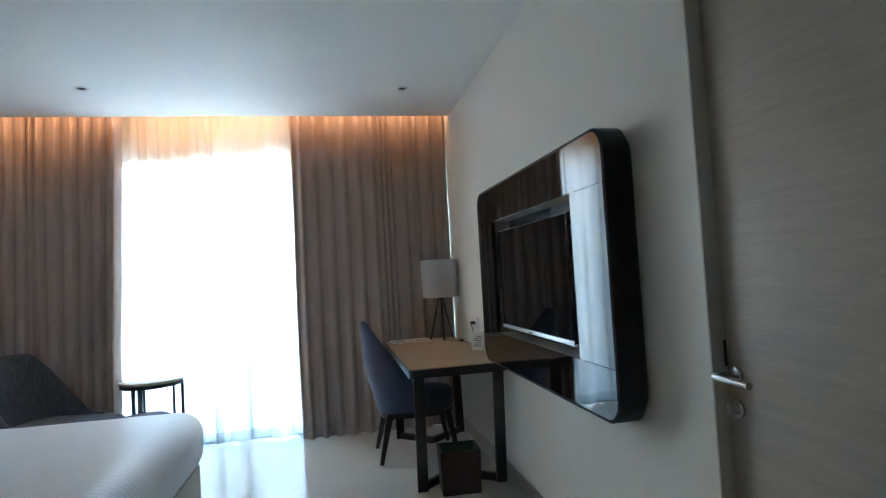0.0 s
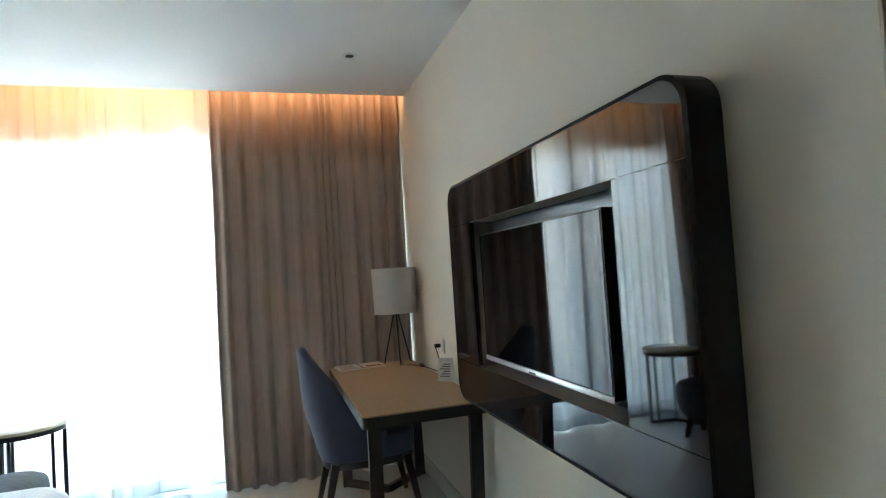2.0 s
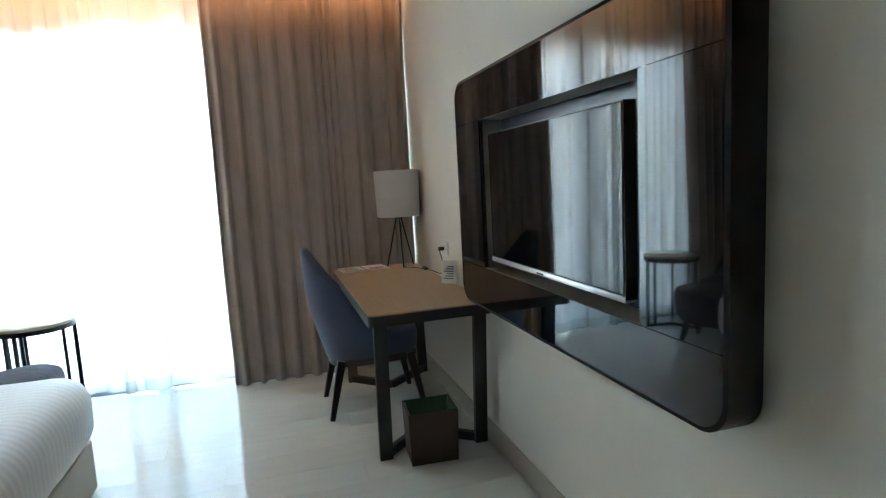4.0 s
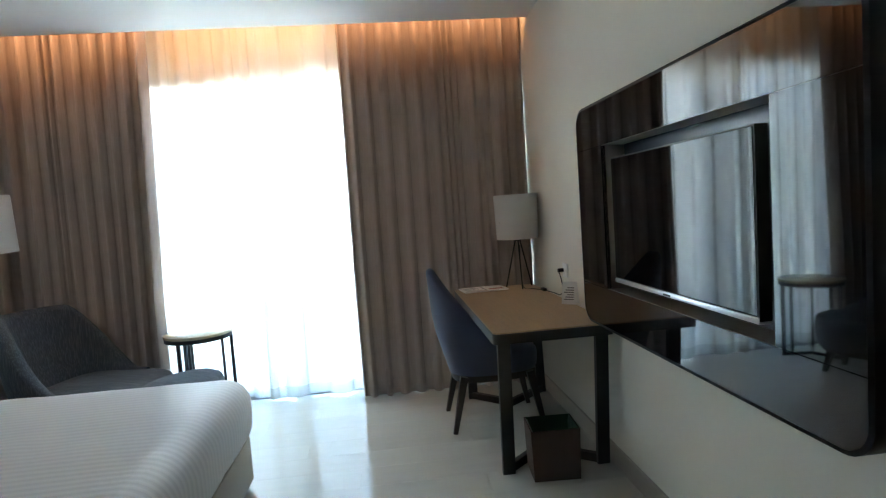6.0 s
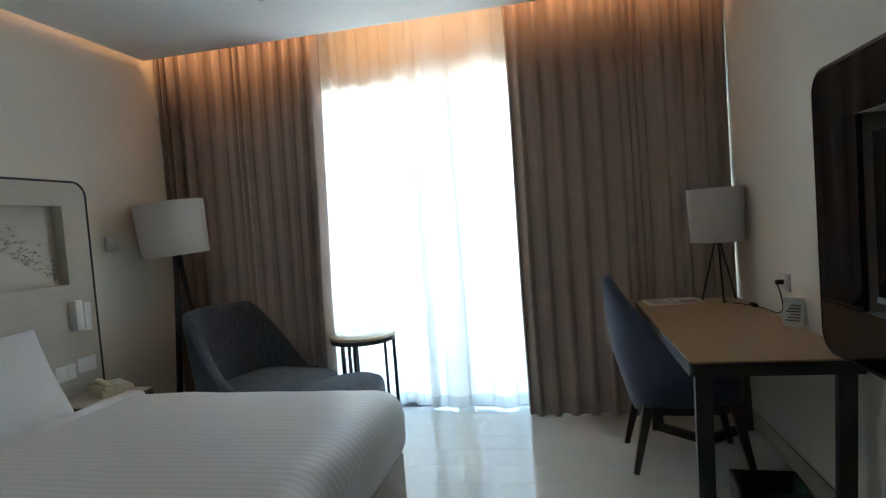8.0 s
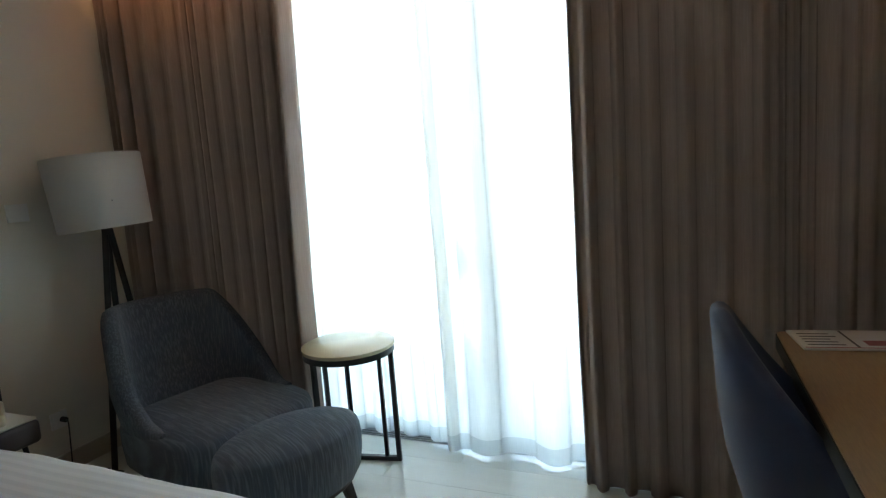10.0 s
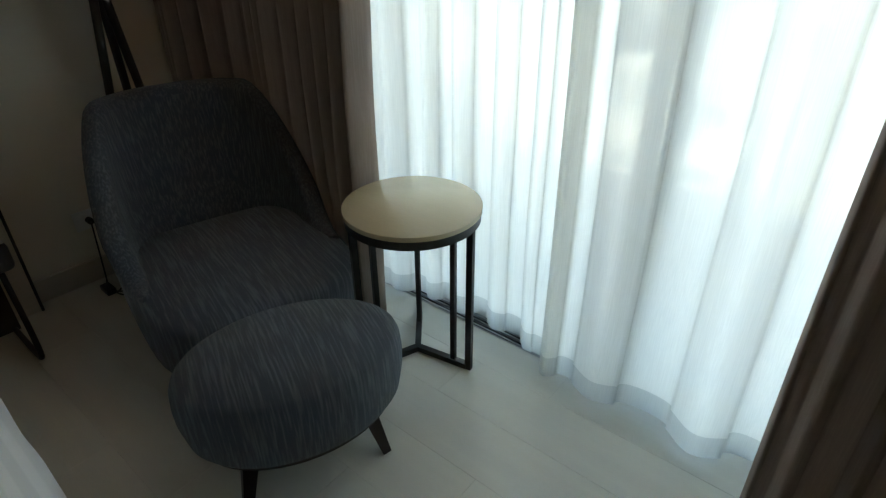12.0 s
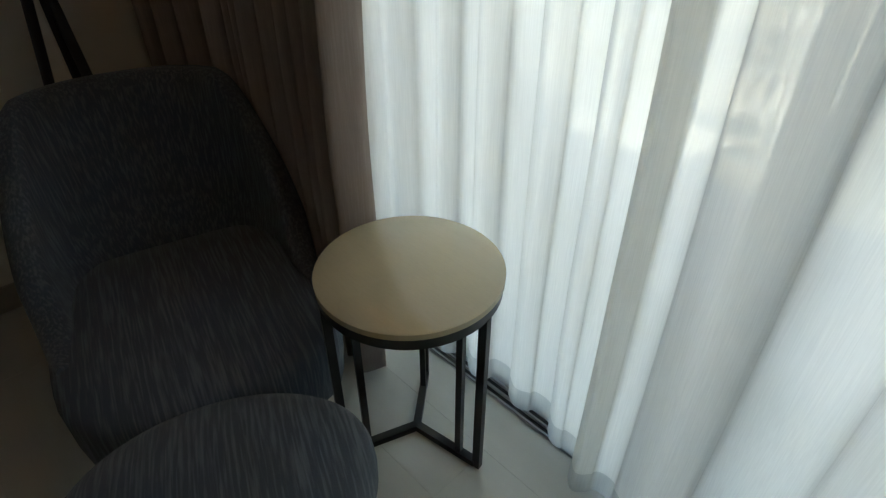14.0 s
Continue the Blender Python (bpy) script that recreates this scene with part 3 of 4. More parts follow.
tv = thing("television", 1.205, 2.45, 1.243, 0, "flat black television with a silver lower edge, switched off", "television")
bm = bmesh.new()
add_box(bm, -0.080, -0.045, -0.470, 0.475, -0.262, 0.262, 0.004)
add_box(bm, -0.045, -0.001, -0.26, 0.26, -0.18, 0.16, 0.01)
part("body", bm, BLACK_PLASTIC, tv, True)
box("screen", -0.0835, -0.0795, -0.463, 0.468, -0.247, 0.256, SCREEN, tv)
box("lower_edge", -0.086, -0.046, -0.471, 0.476, -0.270, -0.252, SILVER, tv, 0.003)
box("maker_mark", -0.0875, -0.0858, 0.0, 0.05, -0.265, -0.258, BLACK_PLASTIC, tv)
bm = bmesh.new()
add_box(bm, -0.083, -0.046, -0.4725, -0.4705, -0.262, 0.262)
part("side_edge", bm, BLACK_PLASTIC, tv)

# ---- desk ----
desk = thing("desk", 0.895, 3.86, 0, 0, "oak-topped writing desk with a dark steel frame", "desk")
DX0, DX1, DY0, DY1 = -0.292, 0.290, -0.745, 0.740
bm = bmesh.new()
pts = []
for cx, cy, a0 in ((DX1 - 0.03, DY1 - 0.03, 0), (DX0 + 0.03, DY1 - 0.03, 90), (DX0 + 0.03, DY0 + 0.03, 180), (DX1 - 0.03, DY0 + 0.03, 270)):
    pts += [(cx + 0.03 * math.cos(radians(a0 + 15 * k)), cy + 0.03 * math.sin(radians(a0 + 15 * k))) for k in range(7)]
low, high = [bm.verts.new((x, y, 0.696)) for x, y in pts], [bm.verts.new((x, y, 0.744)) for x, y in pts]
bm.faces.new(low[::-1])
bm.faces.new(high)
for k in range(len(pts)):
    bm.faces.new((low[k], low[(k + 1) % len(pts)], high[(k + 1) % len(pts)], high[k]))
part("apron", bm, FRAME, desk, True)
bm = bmesh.new()
low, high = [bm.verts.new((x * 0.988, y * 0.995, 0.7445)) for x, y in pts], [bm.verts.new((x * 0.988, y * 0.995, 0.750)) for x, y in pts]
bm.faces.new(low[::-1])
bm.faces.new(high)
for k in range(len(pts)):
    bm.faces.new((low[k], low[(k + 1) % len(pts)], high[(k + 1) % len(pts)], high[k]))
part("top", bm, OAK, desk)
for s in (-1, 1):
    apex = Vector((0.0, s * 0.36, 0.022))
    for sx in (-1, 1):
        bm = bmesh.new()
        foot = Vector((-0.225 if sx < 0 else 0.262, s * 0.575, 0.0))
        head = foot + Vector((0.0, s * 0.06, 0.70))
        add_bar(bm, head, foot, 0.062, 0.030, side=(0, 1, 0))
        part("leg", bm, FRAME, desk)
        bm = bmesh.new()
        add_bar(bm, foot + Vector((0, 0, 0.024)), apex, 0.030, 0.044)
        part("foot_bar", bm, FRAME, desk)


# ---- upholstered tub chairs ----
def smooth_step(a, b, x):
    t = max(0.0, min(1.0, (x - a) / (b - a)))
    return t * t * (3 - 2 * t)


def tub_shell(rx, ry, low, top, arm, thick, lean, spread, full=34, reach=118, square=2.4, taper=0.86, crown=0.16, sweep=1.5, steps=64):
    """A wrap-round chair back: high behind, sweeping down to low arms in front. It opens towards +x."""
    bm = bmesh.new()
    rows = []
    for i in range(steps + 1):
        phi = -reach + 2 * reach * i / steps
        a = abs(phi)
        q = min(1.0, max(0.0, a - full) / (reach - full))
        h = arm + (top - arm) * (1 - q ** sweep) ** spread
        t = radians(180 + phi)
        c, s = math.cos(t), math.sin(t)
        k = (abs(c) ** square + abs(s) ** square) ** (-1 / square)
        out = Vector((c * k, s * k, 0))
        tip = 1 - 0.55 * smooth_step(reach - 14, reach, a)
        th = thick * tip
        section = []
        for part_no in range(15):
            if part_no <= 5:
                z, off = low + (h - th / 2 - low) * part_no / 5, 0.0
            elif part_no <= 9:
                q = math.pi * (part_no - 5) / 5
                z, off = h - th / 2 + math.sin(q) * th / 2, th / 2 * (1 - math.cos(q))
            else:
                z, off = h - th / 2 - (h - th / 2 - low) * (part_no - 10) / 4, th
            f = (z - low) / (top - low)
            grow = taper + (1 - taper) * min(1.0, f * 2.2)
            px = out.x * (rx * grow - off) - lean * f * max(0.0, -out.x)
            py = out.y * (ry * grow - off) * (1 - crown * smooth_step(0.45, 1.0, f))
            section.append(bm.verts.new((px, py, z)))
        rows.append(section)
    for a, b in zip(rows, rows[1:]):
        for k in range(14):
            bm.faces.new((a[k], a[k + 1], b[k + 1], b[k]))
    bm.faces.new(rows[0])
    bm.faces.new(rows[-1][::-1])
    return bm


def tub_seat(rx, ry, z0, z1, front, square=3.0):
    """A thick seat that fills the shell and bulges a little in front."""
    bm = bmesh.new()
    sides, rings = 56, []
    for f, z in ((0.0, z0), (0.94, z0), (0.98, z0 + 0.02), (1.0, (z0 + z1) / 2), (1.0, z1 - 0.035), (0.985, z1 - 0.014), (0.94, z1), (0.7, z1 + 0.012), (0.35, z1 + 0.018), (0.0, z1 + 0.02)):
        if f == 0:
            rings.append([bm.verts.new((0.05, 0, z))])
            continue
        ring = []
        for k in range(sides):
            t = k * math.tau / sides
            c, s = math.cos(t), math.sin(t)
            kk = (abs(c) ** square + abs(s) ** square) ** (-1 / square)
            x = c * kk * (front if c > 0 else rx)
            ring.append(bm.verts.new((x * f + 0.05 * (1 - f), s * kk * ry * f * (1 - 0.05 * max(0, c)), z)))
        rings.append(ring)
    for a, b in zip(rings, rings[1:]):
        for k in range(sides):
            j = (k + 1) % sides
            if len(a) == 1:
                bm.faces.new((a[0], b[j], b[k]))
            elif len(b) == 1:
                bm.faces.new((a[k], a[j], b[0]))
            else:
                bm.faces.new((a[k], a[j], b[j], b[k]))
    return bm


def tapered_leg(parent, x0, y0, z0, x1, y1, w0, w1, mat):
    bm = bmesh.new()
    add_bar(bm, (x0, y0, z0), (x1, y1, 0), w0, w0, w1, w1, side=(1, 0, 0))
    return part("leg", bm, mat, parent)


chair = thing("desk_chair", 0.728, 4.045, 0, 0, "slate blue upholstered desk chair with dark wooden legs", "chair")
part("backrest", tub_shell(0.31, 0.245, 0.33, 0.975, 0.49, 0.05, 0.045, 1.75, full=14, reach=112, taper=0.80, sweep=1.6), BLUE, chair, True, angle=70)
part("seat", tub_seat(0.235, 0.20, 0.33, 0.46, 0.30), BLUE, chair, True, angle=60)
bm = tub_seat(0.235, 0.195, 0.305, 0.328, 0.29)
part("seat_frame", bm, DARK_WOOD, chair, True)
for sx, sy in ((-1, -1), (-1, 1), (1, -1), (1, 1)):
    tapered_leg(chair, sx * 0.20 + 0.02, sy * 0.17, 0.33, -0.258 if sx < 0 else 0.285, sy * 0.20, 0.046, 0.026, DARK_WOOD)

armchair = thing("armchair", -1.795, 4.325, 0, -14, "slate streaked fabric armchair with a rounded wrap-round back", "armchair")
part("backrest", tub_shell(0.36, 0.38, 0.17, 0.872, 0.40, 0.075, 0.13, 3.1, full=46, reach=121, square=2.6, taper=0.88, crown=0.04, sweep=1.5), SLATE, armchair, True, angle=70)
part("seat", tub_seat(0.28, 0.365, 0.165, 0.385, 0.445, square=4.2), SLATE_TOP, armchair, True, angle=60)
for sx, sy in ((-1, -1), (-1, 1), (1, -1), (1, 1)):
    tapered_leg(armchair, sx * 0.22 + 0.03, sy * 0.22, 0.18, sx * 0.25 + 0.03, sy * 0.25, 0.05, 0.032, DARK_WOOD)

ottoman = thing("ottoman", -1.165, 4.105, 0, -22, "oval slate streaked fabric footstool with dark wooden legs", "footstool")
bm = bmesh.new()
add_lathe(bm, [(0, 0.175), (0.90, 0.175), (0.955, 0.20), (0.995, 0.27), (1.0, 0.32), (0.985, 0.365), (0.965, 0.378), (0.962, 0.384), (0.93, 0.395), (0.80, 0.414), (0.5, 0.430), (0.2, 0.436), (0, 0.437)], 64, 0.215, 0.316)
part("cushion", bm, SLATE_TOP, ottoman, True, angle=60)
bm = bmesh.new()
add_lathe(bm, [(0, 0.150), (0.84, 0.150), (0.86, 0.155), (0.86, 0.176), (0, 0.176)], 48, 0.215, 0.316)
part("base", bm, DARK_WOOD, ottoman)
for sx, sy in ((-1, -1), (-1, 1), (1, -1), (1, 1)):
    tapered_leg(ottoman, sx * 0.10, sy * 0.17, 0.155, sx * 0.125, sy * 0.205, 0.042, 0.026, DARK_WOOD)

# ---- round side table ----
side = thing("side_table", -1.208, 4.657, 0, 0, "round side table with a beige top on a black steel frame", "side table")
bm = bmesh.new()
add_lathe(bm, [(0, 0.584), (0.222, 0.584), (0.226, 0.587), (0.226, 0.602), (0.222, 0.605), (0, 0.605)], 72)
part("top", bm, BEIGE_TOP, side, True)
bm = bmesh.new()
add_lathe(bm, [(0.205, 0.556), (0.222, 0.556), (0.222, 0.5838), (0.205, 0.5838), (0.205, 0.556)], 72)
part("rim", bm, FRAME, side, True)
for k in range(3):
    a = radians(10 + 120 * k)
    tip = Vector((0.214 * math.cos(a), 0.214 * math.sin(a), 0.0))
    bm = bmesh.new()
    add_bar(bm, (0, 0, 0.011), tip * 0.96 + Vector((0, 0, 0.011)), 0.022, 0.022)
    part("foot_bar", bm, FRAME, side)
    for off in (0.0, -0.30):
        b = a + off
        bm = bmesh.new()
        if off == 0:
            add_bar(bm, (0.212 * math.cos(b), 0.212 * math.sin(b), 0.0), (0.212 * math.cos(b), 0.212 * math.sin(b), 0.557), 0.018, 0.022, side=(math.cos(b), math.sin(b), 0))
        else:
            q = tip * 0.70
            add_bar(bm, (q.x, q.y, 0.0), (q.x, q.y, 0.557), 0.016, 0.018, side=(math.cos(a), math.sin(a), 0))
            add_bar(bm, (q.x, q.y, 0.570), (tip.x, tip.y, 0.570), 0.016, 0.014)
        part("upright", bm, FRAME, side)


# ---- lamps ----
def tripod_lamp(name, x, y, z, turn, shade_r, z0, z1, feet_r, hub_z, leg_r, label, spin, askew=0.0):
    lamp = thing(name, x, y, z, turn, label, "lamp")
    bm = bmesh.new()
    add_lathe(bm, [(shade_r * 0.95, z0), (shade_r, z1)], 64)
    tip = Matrix.Translation((0, 0, z0)) @ Matrix.Rotation(radians(askew), 4, Vector((0.57, -0.82, 0))) @ Matrix.Translation((0, 0, -z0))
    shade = part("shade", bm, SHADE, lamp, True, tip)
    mod = shade.modifiers.new("thickness", "SOLIDIFY")
    mod.thickness = 0.003
    for zz, rr in ((z0 + 0.006, 0.95), (z1 - 0.006, 1.0)):
        bm = bmesh.new()
        add_lathe(bm, [(shade_r * rr - 0.006, zz - 0.004), (shade_r * rr - 0.003, zz - 0.004), (shade_r * rr - 0.003, zz + 0.004), (shade_r * rr - 0.006, zz + 0.004)], 48)
        part("shade_wire", bm, WHITE_PLASTIC, lamp, m=tip)
    for k in range(3):
        a = radians(spin + 120 * k)
        bm = bmesh.new()
        add_tube(bm, [(feet_r * math.cos(a), feet_r * math.sin(a), 0), (0.012 * math.cos(a), 0.012 * math.sin(a), hub_z)], leg_r, 10)
        part("leg", bm, FRAME, lamp, True)
    bm = bmesh.new()
    add_lathe(bm, [(0, hub_z - 0.03), (0.025, hub_z - 0.03), (0.025, hub_z + 0.02), (0.012, hub_z + 0.03), (0.012, hub_z + 0.12), (0, hub_z + 0.12)], 20)
    for k in range(3):
        a = radians(spin + 60 + 120 * k)
        add_tube(bm, [(0, 0, hub_z + 0.06), (shade_r * 0.98 * math.cos(a), shade_r * 0.98 * math.sin(a), z0 + 0.03 + (z1 - z0) * 0.3)], 0.002, 6)
    part("lamp_holder", bm, FRAME, lamp, True)
    return lamp


tripod_lamp("floor_lamp", -2.365, 4.345, 0, 0, 0.222, 1.245, 1.60, 0.165, 1.24, 0.015, "tall floor lamp, tilted white drum shade, black tripod legs", 34, 4.0)
tripod_lamp("desk_lamp", 1.062, 4.475, 0.75, 0, 0.152, 0.345, 0.652, 0.105, 0.36, 0.005, "small table lamp with a white drum shade on black tripod legs", 25)


# ---- bed ----
bed = thing("bed", -1.62, 2.66, 0, 0, "wide made bed with white striped linen and cream base", "bed")
bm = bmesh.new()
add_box(bm, -0.96, 1.005, -0.86, 0.825, 0.03, 0.26, 0.012, 3)
part("base", bm, BASE_CLOTH, bed, True)
for x, y in ((-0.85, -0.7), (-0.85, 0.65), (0.8, -0.7), (0.8, 0.65)):
    box("foot", x - 0.04, x + 0.04, y - 0.04, y + 0.04, 0, 0.03, DARK_WOOD, bed)
part("mattress", soft_box(1.0, 1.50, 0.29, 0.06, 16, 0.004, 4, 2.0), PLAIN_LINEN, bed, True, pose(-0.45, -0.07, 0.235), angle=80)
part("duvet", soft_box(1.52, 1.82, 0.345, 0.13, 34, 0.012, 3.2, 4.0), LINEN, bed, True, pose(0.285, -0.037, 0.232), angle=80)
part("turned_down_sheet", soft_box(0.13, 1.83, 0.33, 0.09, 24, 0.006, 5, 9.0), PLAIN_LINEN, bed, True, pose(-0.43, -0.037, 0.255), angle=80)


def pillow(x, y, z, turn, tilt, seed):
    bm = bmesh.new()
    bmesh.ops.create_grid(bm, x_segments=22, y_segments=30, size=1)
    top_v = {}
    for v in bm.verts:
        u, w = v.co.x, v.co.y
        puff = (max(0, 1 - abs(u) ** 3.0) * max(0, 1 - abs(w) ** 3.0)) ** 0.42
        pinch = 1 - 0.06 * (1 - abs(u * w))
        v.co = Vector((u * 0.24 * pinch, w * 0.36 * pinch, 0.095 * puff + 0.012 * noise.noise(Vector((u * 2, w * 3, seed)))))
    geo = bmesh.ops.duplicate(bm, geom=bm.verts[:] + bm.edges[:] + bm.faces[:])
    for g in geo["geom"]:
        if isinstance(g, bmesh.types.BMVert):
            g.co.z = -0.7 * g.co.z
    bmesh.ops.remove_doubles(bm, verts=bm.verts[:], dist=0.004)
    ob = part("pillow", bm, PLAIN_LINEN, None, True, pose(x, y, z, 0, tilt, turn), angle=80)
    return tagged(ob, "plump white pillow leaning on the headboard", "pillow", "pillows on the bed")


pillow(-2.385, 2.985, 0.722, 0, -114, 1)
pillow(-2.385, 2.21, 0.722, 2, -114, 5)

# ---- headboard ----
HY0, HY1, HZ1 = 0.87, 3.865, 1.728
FX = -2.585
head = thing("headboard", WEST, 2.37, 0, 0, "pale wooden headboard panel with dark metal outline and niche", "headboard")
hx, hy = -WEST, -2.37
QY0, QY1, QZ0, QZ1 = 1.05, 3.69, 1.135, 1.585
pts_out = rounded_loop(HY0, HY1, 0.0, HZ1, 0.09)
bm = bmesh.new()
for y0, y1, z0, z1 in ((HY0 + 0.01, HY1 - 0.01, 0.0, QZ0), (HY0 + 0.01, QY0, QZ0, QZ1), (QY1, HY1 - 0.01, QZ0, QZ1)):
    add_box(bm, 0.0, FX + hx, y0 + hy, y1 + hy, z0, z1)
top_pts = [(HY1 - 0.01, QZ1)] + [(HY1 - 0.09 + 0.08 * math.cos(radians(11.25 * k)), HZ1 - 0.09 + 0.08 * math.sin(radians(11.25 * k))) for k in range(9)] + [(HY0 + 0.09 - 0.08 * math.sin(radians(11.25 * k)), HZ1 - 0.09 + 0.08 * math.cos(radians(11.25 * k))) for k in range(9)] + [(HY0 + 0.01, QZ1)]
fr, rr = [bm.verts.new((FX + hx, p[0] + hy, p[1])) for p in top_pts], [bm.verts.new((0, p[0] + hy, p[1])) for p in top_pts]
bm.faces.new(fr)
bm.faces.new(rr[::-1])
for k in range(len(fr)):
    j = (k + 1) % len(fr)
    bm.faces.new((fr[k], rr[k], rr[j], fr[j]))
part("panel", bm, PALE_WOOD, head)
bm = bmesh.new()
line = [(FX + 0.002 + hx, HY1 - 0.004 + hy, 0.0)] + [(FX + 0.002 + hx, HY1 - 0.09 + 0.086 * math.cos(radians(11.25 * k)) + hy, HZ1 - 0.09 + 0.086 * math.sin(radians(11.25 * k))) for k in range(9)] + [(FX + 0.002 + hx, HY0 + 0.09 - 0.086 * math.sin(radians(11.25 * k)) + hy, HZ1 - 0.09 + 0.086 * math.cos(radians(11.25 * k))) for k in range(9)] + [(FX + 0.002 + hx, HY0 + 0.004 + hy, 0.0)]
add_tube(bm, line, 0.006, 8)
part("metal_outline", bm, FRAME, head, True)
box("niche_back", 0.002, 0.006, QY0 + hy, QY1 + hy, QZ0, QZ1, PALE_WOOD, head)
# raised relief: slanting leaf-shaped band of small chips
bm = bmesh.new()
rnd = random.Random(5)
for _ in range(1500):
    y, z = rnd.uniform(QY1 - 1.1, QY1 - 0.02), rnd.uniform(QZ0 + 0.015, QZ1 - 0.015)
    slant = QZ0 + 0.02 + 0.62 * (QY1 - 0.03 - y)
    if z > slant and rnd.random() < math.exp(-((z - slant) / 0.11) ** 2):
        w = rnd.uniform(0.004, 0.011)
        add_box(bm, 0.006, 0.009 + rnd.uniform(0, 0.005), y - w + hy, y + w + hy, z - w * 0.6, z + w * 0.6)
low_piece = bmesh.new()
for x in (0.006, 0.020):
    for y, z in ((QY1, QZ0), (QY1 - 0.72, QZ0 + 0.45), (QY0, QZ0 + 0.45), (QY0, QZ0)):
        low_piece.verts.new((x, y + hy, z))
low_piece.verts.ensure_lookup_table()
v8 = low_piece.verts[:]
for q in ((4, 5, 6, 7), (3, 2, 1, 0), (0, 1, 5, 4), (1, 2, 6, 5), (2, 3, 7, 6), (3, 0, 4, 7)):
    low_piece.faces.new([v8[k] for k in q])
part("slanted_board", low_piece, PALE_WOOD, head)
tagged(part("relief", bm, MOSAIC, head), "pale sparkling relief of small chips", kind="stuff")


def wall_plate(name, x, y, z, face, w, h, label, category, rockers=1, group=""):
    """A switch or socket plate; face +1 looks east, -1 west."""
    p = thing(name, x, y, z, 0 if face > 0 else 180, label, category, group)
    box("plate", 0, 0.009, -w / 2, w / 2, -h / 2, h / 2, WHITE_PLASTIC, p, 0.002)
    step = w * 0.8 / rockers
    for k in range(rockers):
        c = -w * 0.4 + step * (k + 0.5)
        box("rocker", 0.008, 0.012, c - step * 0.44, c + step * 0.44, -h * 0.32, h * 0.32, WHITE_PLASTIC, p, 0.0015)
    return p


wall_plate("light_switch", WEST, 4.11, 1.352, 1, 0.10, 0.086, "square white light switch on the wall", "light switch", 1)
sock = wall_plate("wall_socket", WEST, 4.14, 0.285, 1, 0.085, 0.085, "white wall socket with a black plug", "socket", 1)
bm = bmesh.new()
add_tube(bm, [(0.010, 0.012, 0.0), (0.040, 0.012, 0.0)], 0.014, 12)
part("plug", bm, BLACK_PLASTIC, sock, True)
wall_plate("bed_switch", FX, 3.60, 0.645, 1, 0.13, 0.085, "white double switch plate on the headboard", "light switch", 2)
wall_plate("bed_switch", FX, 3.745, 0.660, 1, 0.13, 0.085, "white data socket plate on the headboard", "socket", 1)
desk_sock = wall_plate("wall_socket", EAST, 3.915, 0.915, -1, 0.085, 0.085, "white wall socket with a black plug", "socket", 1)
bm = bmesh.new()
add_tube(bm, [(0.010, -0.02, 0.0), (0.045, -0.02, 0.0)], 0.012, 12)
part("plug", bm, BLACK_PLASTIC, desk_sock, True)

reading = thing("reading_light", FX, 3.72, 0.955, 0, "small white square reading light on the headboard", "wall light")
box("mount", 0, 0.05, -0.055, -0.005, -0.085, 0.085, WHITE_PLASTIC, reading, 0.004)
box("head", 0.03, 0.055, 0.0, 0.045, -0.095, 0.065, WHITE_PLASTIC, reading, 0.004)
box("hinge", 0.035, 0.048, -0.006, 0.004, -0.03, 0.03, SILVER, reading)

# ---- nightstand with telephone ----
night = thing("nightstand", -2.375, 3.59, 0, 0, "dark nightstand slab on thin bent metal legs", "nightstand")
bm = bmesh.new()
add_box(bm, -0.20, 0.205, -0.19, 0.19, 0.405, 0.505, 0.022, 4)
part("body", bm, DARK_WOOD, night, True)
box("top", -0.195, 0.198, -0.183, 0.183, 0.5045, 0.5105, PALE_WOOD, night, 0.002)
for y in (-0.15, 0.15):
    bm = bmesh.new()
    add_tube(bm, curve_points([(0.13, y, 0.41), (0.17, y, 0.22), (0.17, y, 0.06), (0.10, y, 0.010), (-0.16, y, 0.010)], 8), 0.010, 10)
    part("leg", bm, FRAME, night, True)
box("back_support", -0.20, -0.14, -0.17, 0.17, 0.0, 0.41, DARK_WOOD, night, 0.004)

phone = thing("telephone", -2.335, 3.645, 0.5105, -28, "cream desk telephone with a coiled cord on the nightstand", "telephone")
bm = bmesh.new()
add_box(bm, -0.10, 0.10, -0.085, 0.085, 0.0, 0.045, 0.012, 3)
for v in bm.verts:
    v.co.z *= 1.15 + 2.2 * max(0, -v.co.x)
part("base", bm, CREAM_PLASTIC, phone, True)
bm = bmesh.new()
add_tube(bm, curve_points([(-0.095, -0.045, 0.064), (-0.05, -0.047, 0.078), (0.05, -0.047, 0.072), (0.095, -0.045, 0.054)], 5), 0.018, 12)
add_box(bm, -0.115, -0.06, -0.075, -0.018, 0.046, 0.075, 0.010, 3)
add_box(bm, 0.06, 0.115, -0.075, -0.018, 0.038, 0.064, 0.010, 3)
part("receiver", bm, CREAM_PLASTIC, phone, True)
bm = bmesh.new()
for i in range(4):
    for j in range(3):
        add_box(bm, -0.045 + i * 0.026, -0.028 + i * 0.026, 0.008 + j * 0.022, 0.023 + j * 0.022, 0.045, 0.057, 0.002)
part("keys", bm, WHITE_PLASTIC, phone, True)
bm = bmesh.new()
add_tube(bm, [(-0.10 - 0.05 * math.sin(math.pi * k / 200) + 0.006 * math.cos(k * 0.9), -0.045 + 0.10 * k / 200, 0.010 + 0.006 * math.sin(k * 0.9)) for k in range(201)], 0.0018, 5)
